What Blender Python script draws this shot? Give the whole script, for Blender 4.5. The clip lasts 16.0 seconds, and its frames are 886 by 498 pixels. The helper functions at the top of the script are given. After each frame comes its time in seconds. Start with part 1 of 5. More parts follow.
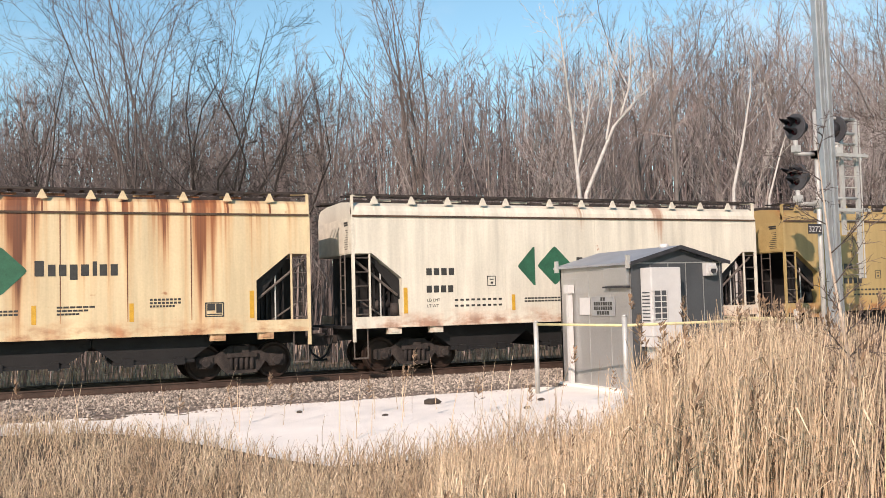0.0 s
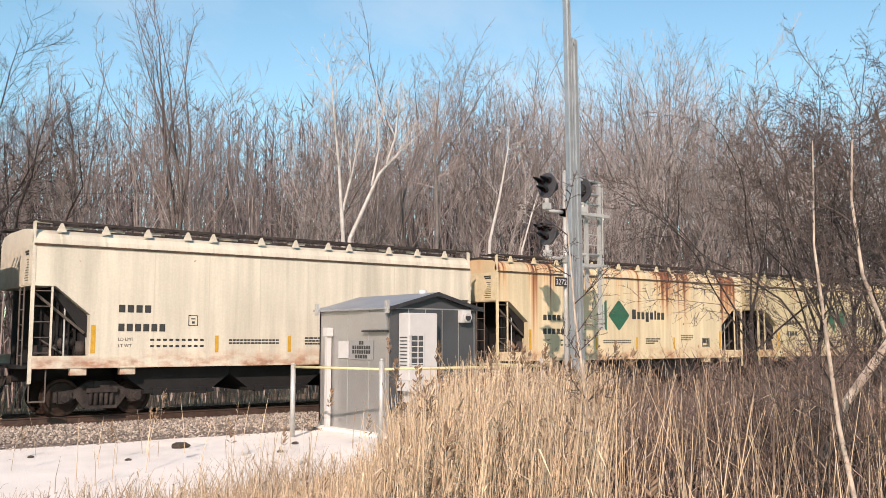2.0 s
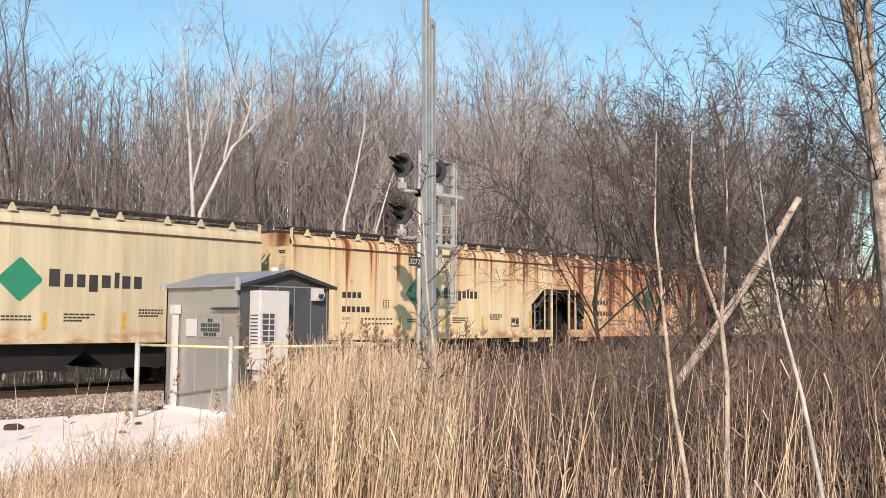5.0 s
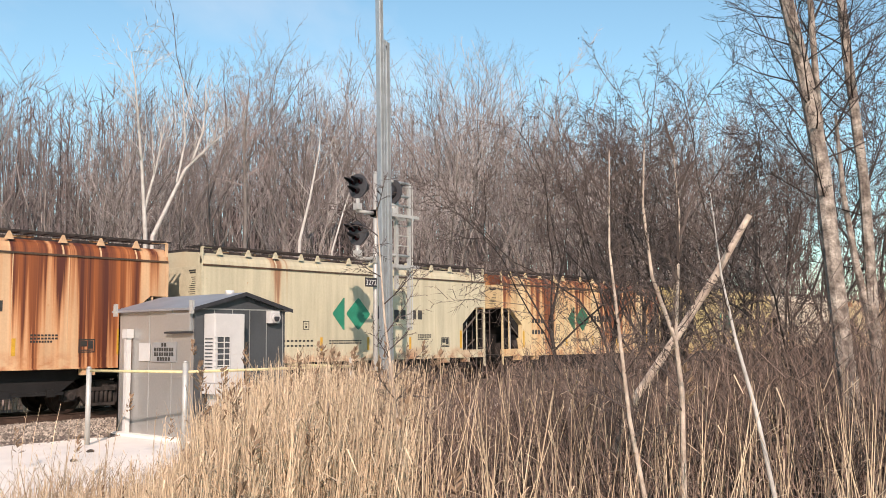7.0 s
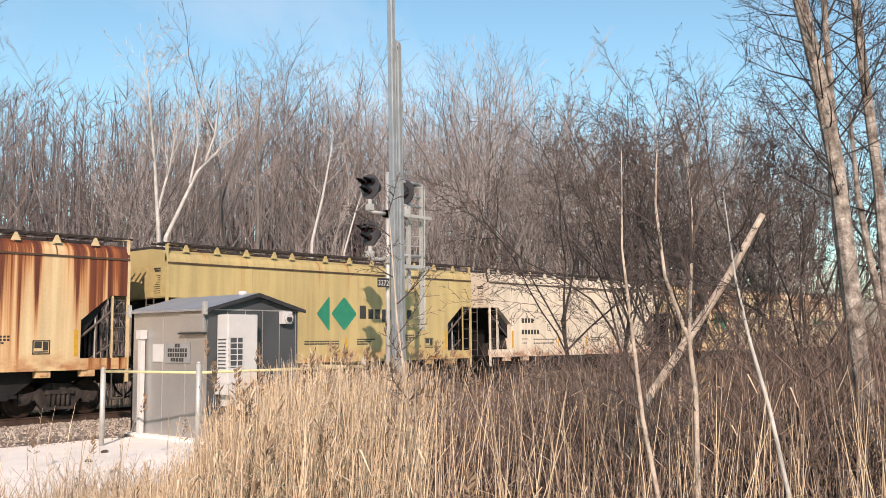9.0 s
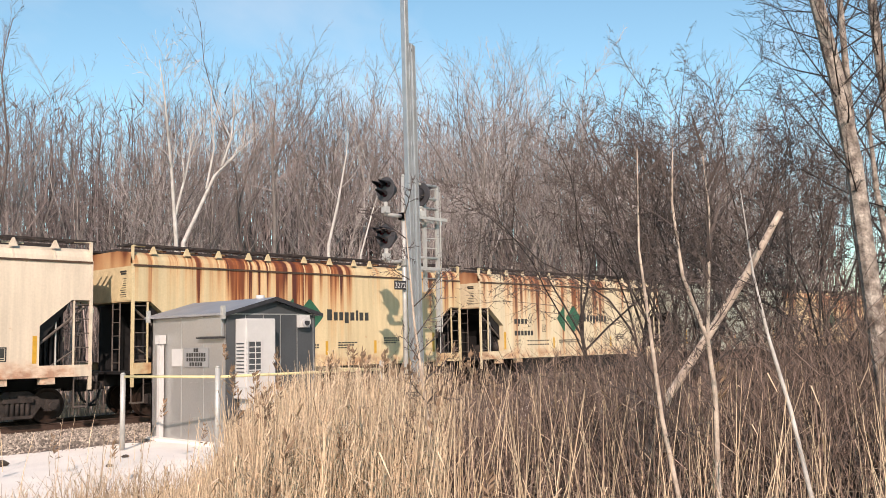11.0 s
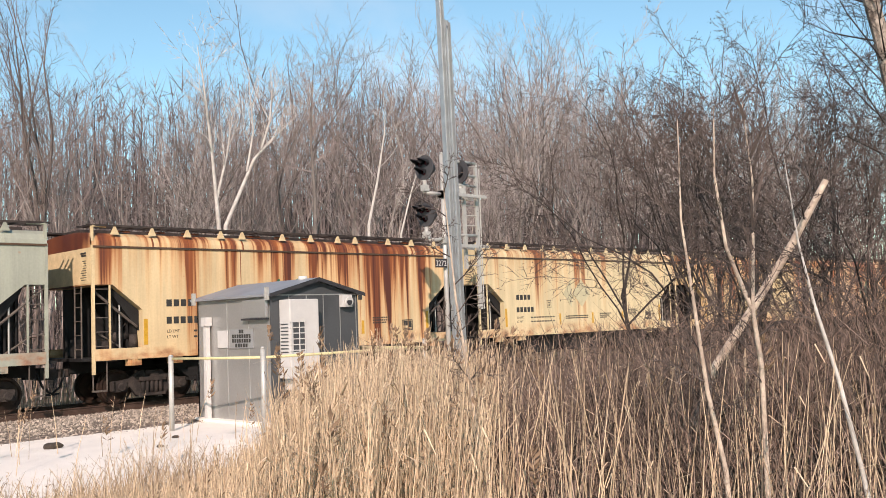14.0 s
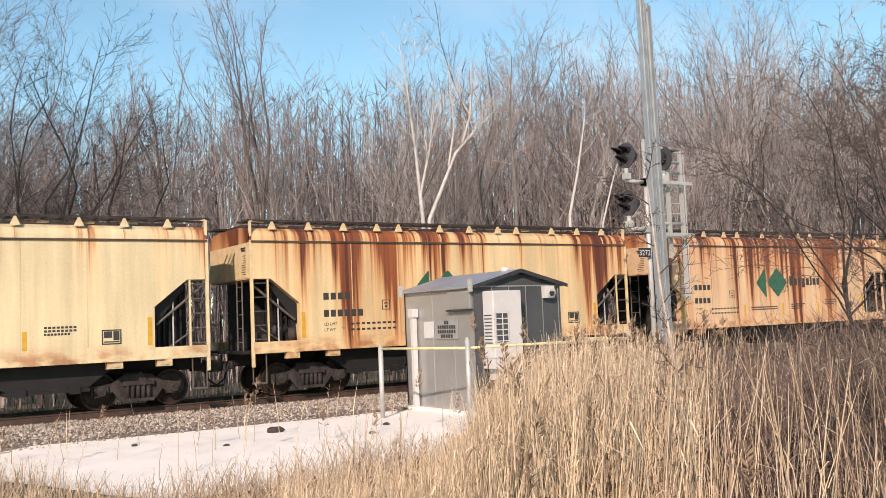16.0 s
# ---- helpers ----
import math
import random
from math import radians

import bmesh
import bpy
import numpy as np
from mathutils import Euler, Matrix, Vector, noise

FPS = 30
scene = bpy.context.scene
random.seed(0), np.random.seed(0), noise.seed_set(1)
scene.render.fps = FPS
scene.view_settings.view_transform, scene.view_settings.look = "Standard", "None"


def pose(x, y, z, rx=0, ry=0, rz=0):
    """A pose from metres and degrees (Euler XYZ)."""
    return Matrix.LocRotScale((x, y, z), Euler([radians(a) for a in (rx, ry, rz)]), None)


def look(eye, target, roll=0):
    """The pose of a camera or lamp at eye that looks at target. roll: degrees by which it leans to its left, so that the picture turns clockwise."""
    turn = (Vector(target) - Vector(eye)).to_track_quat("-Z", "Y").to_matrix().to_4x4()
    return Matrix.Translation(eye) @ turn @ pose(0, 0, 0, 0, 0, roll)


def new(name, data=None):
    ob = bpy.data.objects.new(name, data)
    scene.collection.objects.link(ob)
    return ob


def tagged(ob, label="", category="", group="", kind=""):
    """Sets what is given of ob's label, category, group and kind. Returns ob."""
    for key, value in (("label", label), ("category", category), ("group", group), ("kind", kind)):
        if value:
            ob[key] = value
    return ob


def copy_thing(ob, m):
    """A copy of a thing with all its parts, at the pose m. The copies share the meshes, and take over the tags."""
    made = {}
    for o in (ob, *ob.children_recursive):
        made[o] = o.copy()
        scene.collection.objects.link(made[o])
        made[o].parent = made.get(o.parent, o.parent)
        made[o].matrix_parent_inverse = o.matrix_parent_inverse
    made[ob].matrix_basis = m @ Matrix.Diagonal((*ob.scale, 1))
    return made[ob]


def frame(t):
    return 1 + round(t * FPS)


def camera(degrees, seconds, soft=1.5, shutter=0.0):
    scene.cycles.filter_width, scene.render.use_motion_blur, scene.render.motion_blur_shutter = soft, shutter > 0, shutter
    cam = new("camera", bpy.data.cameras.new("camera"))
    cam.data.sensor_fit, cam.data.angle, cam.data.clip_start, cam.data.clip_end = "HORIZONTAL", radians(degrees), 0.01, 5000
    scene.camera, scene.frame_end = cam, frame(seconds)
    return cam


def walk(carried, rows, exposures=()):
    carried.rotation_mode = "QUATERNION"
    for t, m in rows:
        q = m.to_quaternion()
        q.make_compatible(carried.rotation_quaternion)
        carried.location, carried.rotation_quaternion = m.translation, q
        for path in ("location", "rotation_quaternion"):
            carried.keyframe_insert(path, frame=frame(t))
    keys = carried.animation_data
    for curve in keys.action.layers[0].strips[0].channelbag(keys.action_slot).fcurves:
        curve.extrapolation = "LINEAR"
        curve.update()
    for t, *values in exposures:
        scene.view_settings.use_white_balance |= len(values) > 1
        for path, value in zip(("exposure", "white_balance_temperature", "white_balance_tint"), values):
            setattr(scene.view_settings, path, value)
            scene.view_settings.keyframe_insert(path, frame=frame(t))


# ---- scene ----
cam = camera(50.12, 16.0, soft=0.5)
EYE_X, EYE_Y = 0.0, 0.0
# seconds, heading from the track's normal, tilt, lean, eye height over the rail
TURNS = (
    (0, 23.12, 3.01, -1.43, 1.925),
    (0.5, 28.29, 3.68, -0.70, 1.890),
    (1, 33.23, 4.69, -0.30, 1.805),
    (1.5, 36.32, 5.33, -0.12, 1.843),
    (2, 37.49, 5.47, 0.08, 1.900),
    (2.5, 37.70, 5.19, 0.64, 1.900),
    (3, 38.45, 4.63, 1.31, 1.900),
    (3.5, 40.06, 4.29, 1.91, 1.900),
    (4, 42.22, 4.15, 1.56, 1.900),
    (4.5, 44.38, 4.10, 0.78, 1.900),
    (5, 46.32, 4.23, 0.47, 1.900),
    (7.5, 49.08, 5.52, -0.51, 1.900),
    (8, 48.90, 5.35, -0.81, 1.900),
    (8.5, 48.58, 5.35, -0.71, 1.900),
    (9, 48.23, 5.48, -0.50, 1.900),
    (9.5, 47.83, 5.66, -0.54, 1.900),
    (12, 46.85, 5.41, -1.44, 1.900),
    (12.5, 46.51, 5.30, -1.54, 1.900),
    (13, 46.18, 5.02, -1.75, 1.900),
    (13.5, 45.82, 4.67, -1.90, 1.900),
    (14, 44.76, 4.31, -2.21, 1.900),
    (14.5, 42.24, 4.10, -2.26, 1.900),
    (15, 38.46, 4.04, -2.59, 1.900),
    (15.5, 34.65, 4.11, -2.71, 1.900),
    (16, 32.58, 4.25, -2.32, 1.900),
)


def sight(az, tilt, lean, z):
    a, p = radians(az), radians(tilt)
    way = Vector((math.sin(a) * math.cos(p), math.cos(a) * math.cos(p), math.sin(p)))
    eye = Vector((EYE_X, EYE_Y, z))
    return look(eye, eye + way * 10, lean)


walk(cam, [(t, sight(az, tilt, lean, z)) for t, az, tilt, lean, z in TURNS], exposures=((0, 0.28, 7000, 23), (16, 0.28, 7000, 23)))

# ---- light ----
SUN_FROM = Vector((-1.0, -1.0, 0.785)).normalized()
world = bpy.data.worlds.new("sky")
scene.world = world
world.use_nodes = True
wn, wl = world.node_tree.nodes, world.node_tree.links
sky = wn.new("ShaderNodeTexSky")
sky.sky_type, sky.sun_disc = "NISHITA", False
sky.sun_elevation = math.asin(SUN_FROM.z)
sky.sun_rotation = math.atan2(SUN_FROM.x, SUN_FROM.y)
sky.air_density, sky.dust_density, sky.ozone_density = 1.0, 0.4, 1.0
# thin high cirrus over a clear spring sky
tone = wn.new("ShaderNodeMix")
tone.data_type, tone.blend_type = "RGBA", "MULTIPLY"
tone.inputs["Factor"].default_value = 1.0
tone.inputs["B"].default_value = (0.88, 1.26, 1.19, 1)
wl.new(sky.outputs[0], tone.inputs["A"])
wtc = wn.new("ShaderNodeTexCoord")
wmap = wn.new("ShaderNodeMapping")
wmap.inputs["Rotation"].default_value = (0.5, 0.35, 0.6)
wmap.inputs["Scale"].default_value = (1.2, 6.0, 5.0)
wl.new(wtc.outputs["Generated"], wmap.inputs["Vector"])
cirrus = wn.new("ShaderNodeTexNoise")
cirrus.inputs["Scale"].default_value, cirrus.inputs["Detail"].default_value = 1.3, 6
wl.new(wmap.outputs["Vector"], cirrus.inputs["Vector"])
thin = wn.new("ShaderNodeMapRange")
thin.inputs["From Min"].default_value, thin.inputs["From Max"].default_value = 0.52, 0.80
thin.inputs["To Max"].default_value = 0.35
wl.new(cirrus.outputs["Fac"], thin.inputs["Value"])
veil = wn.new("ShaderNodeMix")
veil.data_type = "RGBA"
veil.inputs["B"].default_value = (6.5, 7.0, 7.2, 1)
wl.new(thin.outputs["Result"], veil.inputs["Factor"])
wl.new(tone.outputs["Result"], veil.inputs["A"])
wl.new(veil.outputs["Result"], wn["Background"].inputs[0])
wn["Background"].inputs[1].default_value = 0.122
sun = new("sun", bpy.data.lights.new("sun", "SUN"))
sun.data.energy, sun.data.angle, sun.data.color = 4.5, radians(0.53), (1.0, 0.87, 0.76)
sun.matrix_world = look(SUN_FROM * 100, (0, 0, 0))


# ---- materials ----
def material(name, color, rough=0.7, metal=0.0, vary=0.25, scale=3.0, fine=40.0, bump=0.2, second=None, island=0.0, objvary=0.0):
    """A surface with stains at two scales and a fine relief."""
    m = bpy.data.materials.new(name)
    m.use_nodes = True
    n, l = m.node_tree.nodes, m.node_tree.links
    b = n["Principled BSDF"]
    b.inputs["Roughness"].default_value, b.inputs["Metallic"].default_value = rough, metal
    tc = n.new("ShaderNodeTexCoord")
    big = n.new("ShaderNodeTexNoise")
    big.inputs["Scale"].default_value, big.inputs["Detail"].default_value = scale, 4
    small = n.new("ShaderNodeTexNoise")
    small.inputs["Scale"].default_value, small.inputs["Detail"].default_value = fine, 3
    l.new(tc.outputs["Object"], big.inputs["Vector"])
    l.new(tc.outputs["Object"], small.inputs["Vector"])
    ramp = n.new("ShaderNodeValToRGB")
    ramp.color_ramp.elements[0].position, ramp.color_ramp.elements[1].position = 0.35, 0.68
    dark = second or tuple(c * (1 - vary) for c in color)
    ramp.color_ramp.elements[0].color = (*dark, 1)
    ramp.color_ramp.elements[1].color = (*color, 1)
    l.new(big.outputs["Fac"], ramp.inputs["Fac"])
    mix = n.new("ShaderNodeMix")
    mix.data_type, mix.blend_type = "RGBA", "MULTIPLY"
    mix.inputs["Factor"].default_value = min(1.0, vary * 1.6)
    l.new(ramp.outputs["Color"], mix.inputs["A"])
    l.new(small.outputs["Fac"], mix.inputs["B"])
    out = mix.outputs["Result"]
    if island or objvary:
        hsv = n.new("ShaderNodeHueSaturation")
        rng = n.new("ShaderNodeMapRange")
        rng.inputs["To Min"].default_value, rng.inputs["To Max"].default_value = 1 - max(island, objvary), 1 + max(island, objvary)
        src = n.new("ShaderNodeNewGeometry") if island else n.new("ShaderNodeObjectInfo")
        l.new(src.outputs["Random Per Island" if island else "Random"], rng.inputs["Value"])
        l.new(rng.outputs["Result"], hsv.inputs["Value"])
        l.new(out, hsv.inputs["Color"])
        out = hsv.outputs["Color"]
    l.new(out, b.inputs["Base Color"])
    if bump:
        bp = n.new("ShaderNodeBump")
        bp.inputs["Strength"].default_value, bp.inputs["Distance"].default_value = bump, 0.02
        l.new(small.outputs["Fac"], bp.inputs["Height"])
        l.new(bp.outputs["Normal"], b.inputs["Normal"])
    return m


def rusty_paint(name, color, rust, seed):
    """Car paint with rust runs that start at the roof edge, and grime along the sill."""
    m = material(name, color, 0.55, 0.0, 0.12, 0.5, 18.0, 0.08)
    n, l = m.node_tree.nodes, m.node_tree.links
    b = n["Principled BSDF"]
    base = b.inputs["Base Color"].links[0].from_socket
    tc = n.new("ShaderNodeTexCoord")
    sep = n.new("ShaderNodeSeparateXYZ")
    clean = base
    l.new(tc.outputs["Object"], sep.inputs["Vector"])

    def math_node(op, a, c, clamp=False):
        k = n.new("ShaderNodeMath")
        k.operation, k.use_clamp = op, clamp
        for i, v in enumerate((a, c)):
            if isinstance(v, (int, float)):
                k.inputs[i].default_value = v
            else:
                l.new(v, k.inputs[i])
        return k.outputs[0]

    def noise_at(sx, sy, sz, detail, off):
        mp = n.new("ShaderNodeMapping")
        mp.inputs["Scale"].default_value = (sx, sy, sz)
        mp.inputs["Location"].default_value = (off, off * 0.37, off * 0.11)
        l.new(tc.outputs["Object"], mp.inputs["Vector"])
        t = n.new("ShaderNodeTexNoise")
        t.inputs["Scale"].default_value, t.inputs["Detail"].default_value = 1.0, detail
        t.inputs["Roughness"].default_value = 0.6
        l.new(mp.outputs["Vector"], t.inputs["Vector"])
        return t.outputs["Fac"]

    runs = noise_at(1.15, 0.2, 0.03, 3, seed)          # where a run starts along the car
    thin = noise_at(5.5, 0.5, 0.07, 3, seed + 5)
    reach = noise_at(1.9, 0.1, 0.01, 1, seed + 9)
    # height over the sill, 0 at the sill, 1 at the roof edge
    up = math_node("DIVIDE", math_node("SUBTRACT", sep.outputs["Z"], 1.2), 3.2)
    down = math_node("SUBTRACT", 1.0, up)
    body = math_node("ADD", math_node("MULTIPLY", runs, 0.68), math_node("MULTIPLY", thin, 0.32))
    slack = math_node("MULTIPLY", math_node("SUBTRACT", 1.0, reach), 0.44 - 0.26 * rust)
    limit = math_node("ADD", 0.60 - 0.19 * rust, math_node("MULTIPLY", down, slack))
    over = math_node("SUBTRACT", body, limit)
    mask = math_node("MULTIPLY", math_node("MULTIPLY", over, 17.0, True), min(1.0, 0.5 + 0.8 * rust))
    halo = math_node("MULTIPLY", math_node("MULTIPLY", math_node("ADD", over, 0.065), 7.0, True), min(0.75, 1.1 * rust))
    # a band of grime and rust on the sill
    low = math_node("MULTIPLY", math_node("SUBTRACT", 0.155, up), 9.0, True)
    spots = noise_at(1.6, 1.0, 3.0, 5, seed + 3)
    low = math_node("MULTIPLY", low, math_node("MULTIPLY", math_node("SUBTRACT", spots, 0.43), 5.0, True))
    mask = math_node("MAXIMUM", mask, math_node("MULTIPLY", low, 0.7))
    # chips anywhere
    chip = noise_at(3.0, 3.0, 3.0, 2, seed + 14)
    chip = math_node("MULTIPLY", math_node("SUBTRACT", chip, 0.735), 16.0, True)
    mask = math_node("MAXIMUM", mask, math_node("MULTIPLY", chip, 0.7))
    ramp = n.new("ShaderNodeValToRGB")
    ramp.color_ramp.elements[0].color = (0.46, 0.14, 0.035, 1)
    ramp.color_ramp.elements[1].color = (0.085, 0.022, 0.012, 1)
    ramp.color_ramp.elements[0].position, ramp.color_ramp.elements[1].position = 0.15, 0.85
    l.new(math_node("MULTIPLY", thin, math_node("ADD", mask, 0.35)), ramp.inputs["Fac"])
    mix = n.new("ShaderNodeMix")
    mix.data_type = "RGBA"
    l.new(mask, mix.inputs["Factor"])
    l.new(base, mix.inputs["A"])
    l.new(ramp.outputs["Color"], mix.inputs["B"])
    # washed-down dirt, in faint upright smears
    dirt = n.new("ShaderNodeMapRange")
    dirt.inputs["From Min"].default_value, dirt.inputs["From Max"].default_value = 0.35, 0.7
    dirt.inputs["To Min"].default_value, dirt.inputs["To Max"].default_value = 1.08, 0.78
    l.new(noise_at(3.1, 0.4, 0.22, 6, seed + 21), dirt.inputs["Value"])
    smear = n.new("ShaderNodeMix")
    smear.data_type, smear.blend_type = "RGBA", "MULTIPLY"
    smear.inputs["Factor"].default_value = 1.0
    l.new(clean, smear.inputs["A"])
    l.new(dirt.outputs["Result"], smear.inputs["B"])
    base = smear.outputs["Result"]
    # a warm bloom round the runs
    wash = n.new("ShaderNodeMix")
    wash.data_type, wash.blend_type = "RGBA", "MULTIPLY"
    wash.inputs["B"].default_value = (0.92, 0.52, 0.25, 1)
    l.new(halo, wash.inputs["Factor"])
    l.new(base, wash.inputs["A"])
    l.new(wash.outputs["Result"], mix.inputs["A"])
    l.new(mix.outputs["Result"], b.inputs["Base Color"])
    return m


# underframe black, deepened to hold the shade below the cars
M_BLACK = material("shaded_black_steel", (0.013, 0.012, 0.012), 0.75, 0.0, 0.5, 2.0, 30, 0.25, (0.006, 0.005, 0.005))
M_GRIME = material("grimy_iron", (0.085, 0.066, 0.056), 0.85, 0.1, 0.5, 5.0, 40, 0.4, (0.03, 0.024, 0.022))
M_WHEEL = material("wheel_steel", (0.075, 0.045, 0.032), 0.6, 0.5, 0.4, 6.0, 40, 0.2)
# eave ledge: rust and grime, darkened further by its painted-in shadow line
M_EAVE = material("eave_grime_shade", (0.06, 0.045, 0.035), 0.85, 0.0, 0.5, 1.5, 25, 0.3, (0.16, 0.09, 0.05))
M_GREEN = material("green_emblem", (0.03, 0.16, 0.085), 0.55, 0.0, 0.3, 3.0, 30, 0.05)
M_TEAL = material("teal_emblem", (0.012, 0.26, 0.15), 0.55, 0.0, 0.2, 3.0, 30, 0.05)
M_PALEGREEN = material("faded_emblem", (0.62, 0.56, 0.36), 0.6, 0.0, 0.2, 3.0, 30, 0.05)
M_INK = material("stencil_ink", (0.05, 0.05, 0.045), 0.6, 0.0, 0.3, 8.0, 60, 0.0)
M_RED = material("red_reflector", (0.55, 0.04, 0.03), 0.45, 0.0, 0.15, 8.0, 60, 0.0)
M_YELLOW = material("yellow_strip", (0.75, 0.42, 0.04), 0.5, 0.0, 0.25, 8.0, 60, 0.0)
M_WHITEP = material("white_panel", (0.58, 0.57, 0.55), 0.5, 0.0, 0.08, 4.0, 40, 0.05)
M_GALV = material("galvanised_steel", (0.50, 0.55, 0.57), 0.42, 0.55, 0.18, 4.0, 60, 0.08)
M_GALVP = material("weathered_galvanised", (0.62, 0.62, 0.58), 0.5, 0.3, 0.22, 3.0, 60, 0.1)
M_ALU = material("aluminium_sheet", (0.48, 0.48, 0.465), 0.38, 0.55, 0.12, 0.8, 20, 0.05)
M_SLATE = material("dark_grey_paint", (0.075, 0.082, 0.088), 0.5, 0.0, 0.2, 1.2, 20, 0.05)
M_ROOF = material("roof_sheet", (0.40, 0.42, 0.45), 0.42, 0.4, 0.15, 1.5, 20, 0.05)
M_HEAD = material("signal_black", (0.045, 0.045, 0.05), 0.6, 0.0, 0.3, 8.0, 60, 0.1)
M_TARGET = material("signal_target", (0.085, 0.085, 0.092), 0.6, 0.0, 0.3, 4.0, 60, 0.1)
M_LENS = material("signal_glass", (0.05, 0.01, 0.012), 0.15, 0.0, 0.1, 8.0, 60, 0.0)
M_STEEL = material("rail_steel", (0.16, 0.10, 0.075), 0.55, 0.4, 0.4, 4.0, 60, 0.2)
M_TIE = material("tie_wood", (0.085, 0.06, 0.045), 0.9, 0.0, 0.4, 3.0, 30, 0.6)
M_STONE = material("ballast_stone", (0.54, 0.455, 0.37), 0.9, 0.0, 0.4, 6.0, 30, 0.5, None, 0.55)
M_GRAVEL = material("white_gravel", (0.94, 0.88, 0.80), 0.95, 0.0, 0.1, 1.2, 60, 0.6)
M_SOIL = material("litter_soil", (0.34, 0.25, 0.16), 0.95, 0.0, 0.5, 0.7, 14, 0.9, (0.12, 0.085, 0.055))
M_REED = material("dry_reed", (0.71, 0.555, 0.38), 0.7, 0.0, 0.2, 2.0, 30, 0.0, (0.56, 0.41, 0.27), 0.5)
M_GRASS = material("dry_grass", (0.72, 0.57, 0.39), 0.8, 0.0, 0.25, 1.0, 30, 0.0, (0.46, 0.33, 0.21), 0.5)
M_PLUME = material("reed_plume", (0.33, 0.22, 0.14), 0.95, 0.0, 0.3, 5.0, 60, 0.3, None, 0.3)
M_BRUSH = material("brush_twig", (0.20, 0.14, 0.11), 0.8, 0.0, 0.3, 2.0, 40, 0.0, None, 0.85)
M_NEARTWIG = material("near_twig", (0.13, 0.10, 0.087), 0.85, 0.0, 0.3, 2.0, 40, 0.0, None, 0.4)
M_SAPLING = material("wood_sapling", (0.27, 0.22, 0.195), 0.9, 0.0, 0.3, 0.3, 20, 0.0, None, 0.9)
M_STALK = material("dead_stalk", (0.50, 0.37, 0.28), 0.8, 0.0, 0.2, 2.0, 30, 0.0, (0.24, 0.16, 0.12), 0.55)
M_GREYWOOD = material("grey_wood", (0.19, 0.155, 0.14), 0.9, 0.0, 0.3, 2.0, 30, 0.2)
# twig colour lightened so that the right-hand wood comes out brighter
M_BRIGHTTWIG = material("brightened_twig", (0.52, 0.46, 0.43), 0.9, 0.0, 0.3, 2.0, 30, 0.0, None, 0.0, 0.5)
M_CONE = material("alder_cone", (0.05, 0.036, 0.03), 0.9, 0.0, 0.3, 5.0, 40, 0.0)
M_FARWOOD = material("far_wood", (0.19, 0.155, 0.148), 0.9, 0.0, 0.3, 0.3, 20, 0.0, None, 0.9)
M_BARK = material("grey_bark", (0.40, 0.35, 0.315), 0.9, 0.0, 0.4, 2.5, 30, 0.6, None, 0.0, 0.65)
M_TWIG = material("grey_twig", (0.28, 0.23, 0.21), 0.9, 0.0, 0.3, 2.0, 30, 0.0, None, 0.0, 0.6)
M_DARKBARK = material("dark_bark", (0.075, 0.06, 0.052), 0.9, 0.0, 0.4, 3.0, 30, 0.6)
# dark second tone mixes bark patches with painted shadow stripes
M_PALEBARK = material("pale_bark", (0.72, 0.62, 0.52), 0.85, 0.0, 0.5, 7.0, 32, 1.0, (0.17, 0.13, 0.105))
# stem colour raised so that the thin near trees look sunlit
M_SUNLITSTEM = material("sunlit_stem", (0.78, 0.65, 0.52), 0.85, 0.0, 0.3, 5.0, 26, 0.8, (0.42, 0.33, 0.26))
M_BIRCH = material("birch_bark", (0.72, 0.69, 0.64), 0.7, 0.0, 0.3, 3.0, 20, 0.3, (0.50, 0.46, 0.41))
# black plastic, darkened and dulled to stand for the parked car's shade
M_PLASTIC = material("shaded_black_plastic", (0.004, 0.004, 0.0045), 0.75, 0.0, 0.2, 20.0, 200, 0.1)
M_PLASTIC.node_tree.nodes["Principled BSDF"].inputs["Specular IOR Level"].default_value = 0.08
M_CLOD = material("dark_clod", (0.11, 0.085, 0.065), 0.95, 0.0, 0.4, 8.0, 40, 0.8)
M_MIRROR = material("mirror_glass", (0.02, 0.021, 0.023), 0.06, 0.9, 0.05, 4.0, 20, 0.0)
M_YROPE = material("yellow_rail_paint", (0.78, 0.70, 0.38), 0.6, 0.0, 0.2, 6.0, 40, 0.1)
M_SIGN = material("sign_plate", (0.36, 0.37, 0.37), 0.5, 0.3, 0.1, 4.0, 40, 0.0)


# ---- building helpers ----
def part(name, bm, mat, parent, label=""):
    me = bpy.data.meshes.new(name)
    if isinstance(bm, tuple):
        me.from_pydata(bm[0], [], bm[1])
    else:
        bm.to_mesh(me)
        bm.free()
    me.materials.append(mat)
    ob = new(name, me)
    ob.parent = parent
    return tagged(ob, label)


def share(name, ob, parent, m=None):
    """Another part on the same mesh."""
    c = new(name, ob.data)
    c.parent = parent
    if m is not None:
        c.matrix_basis = m
    return c


def box(bm, x0, x1, y0, y1, z0, z1):
    v = [bm.verts.new(p) for p in ((x0, y0, z0), (x1, y0, z0), (x1, y1, z0), (x0, y1, z0), (x0, y0, z1), (x1, y0, z1), (x1, y1, z1), (x0, y1, z1))]
    for f in ((3, 2, 1, 0), (4, 5, 6, 7), (0, 1, 5, 4), (1, 2, 6, 5), (2, 3, 7, 6), (3, 0, 4, 7)):
        bm.faces.new([v[i] for i in f])
    return bm


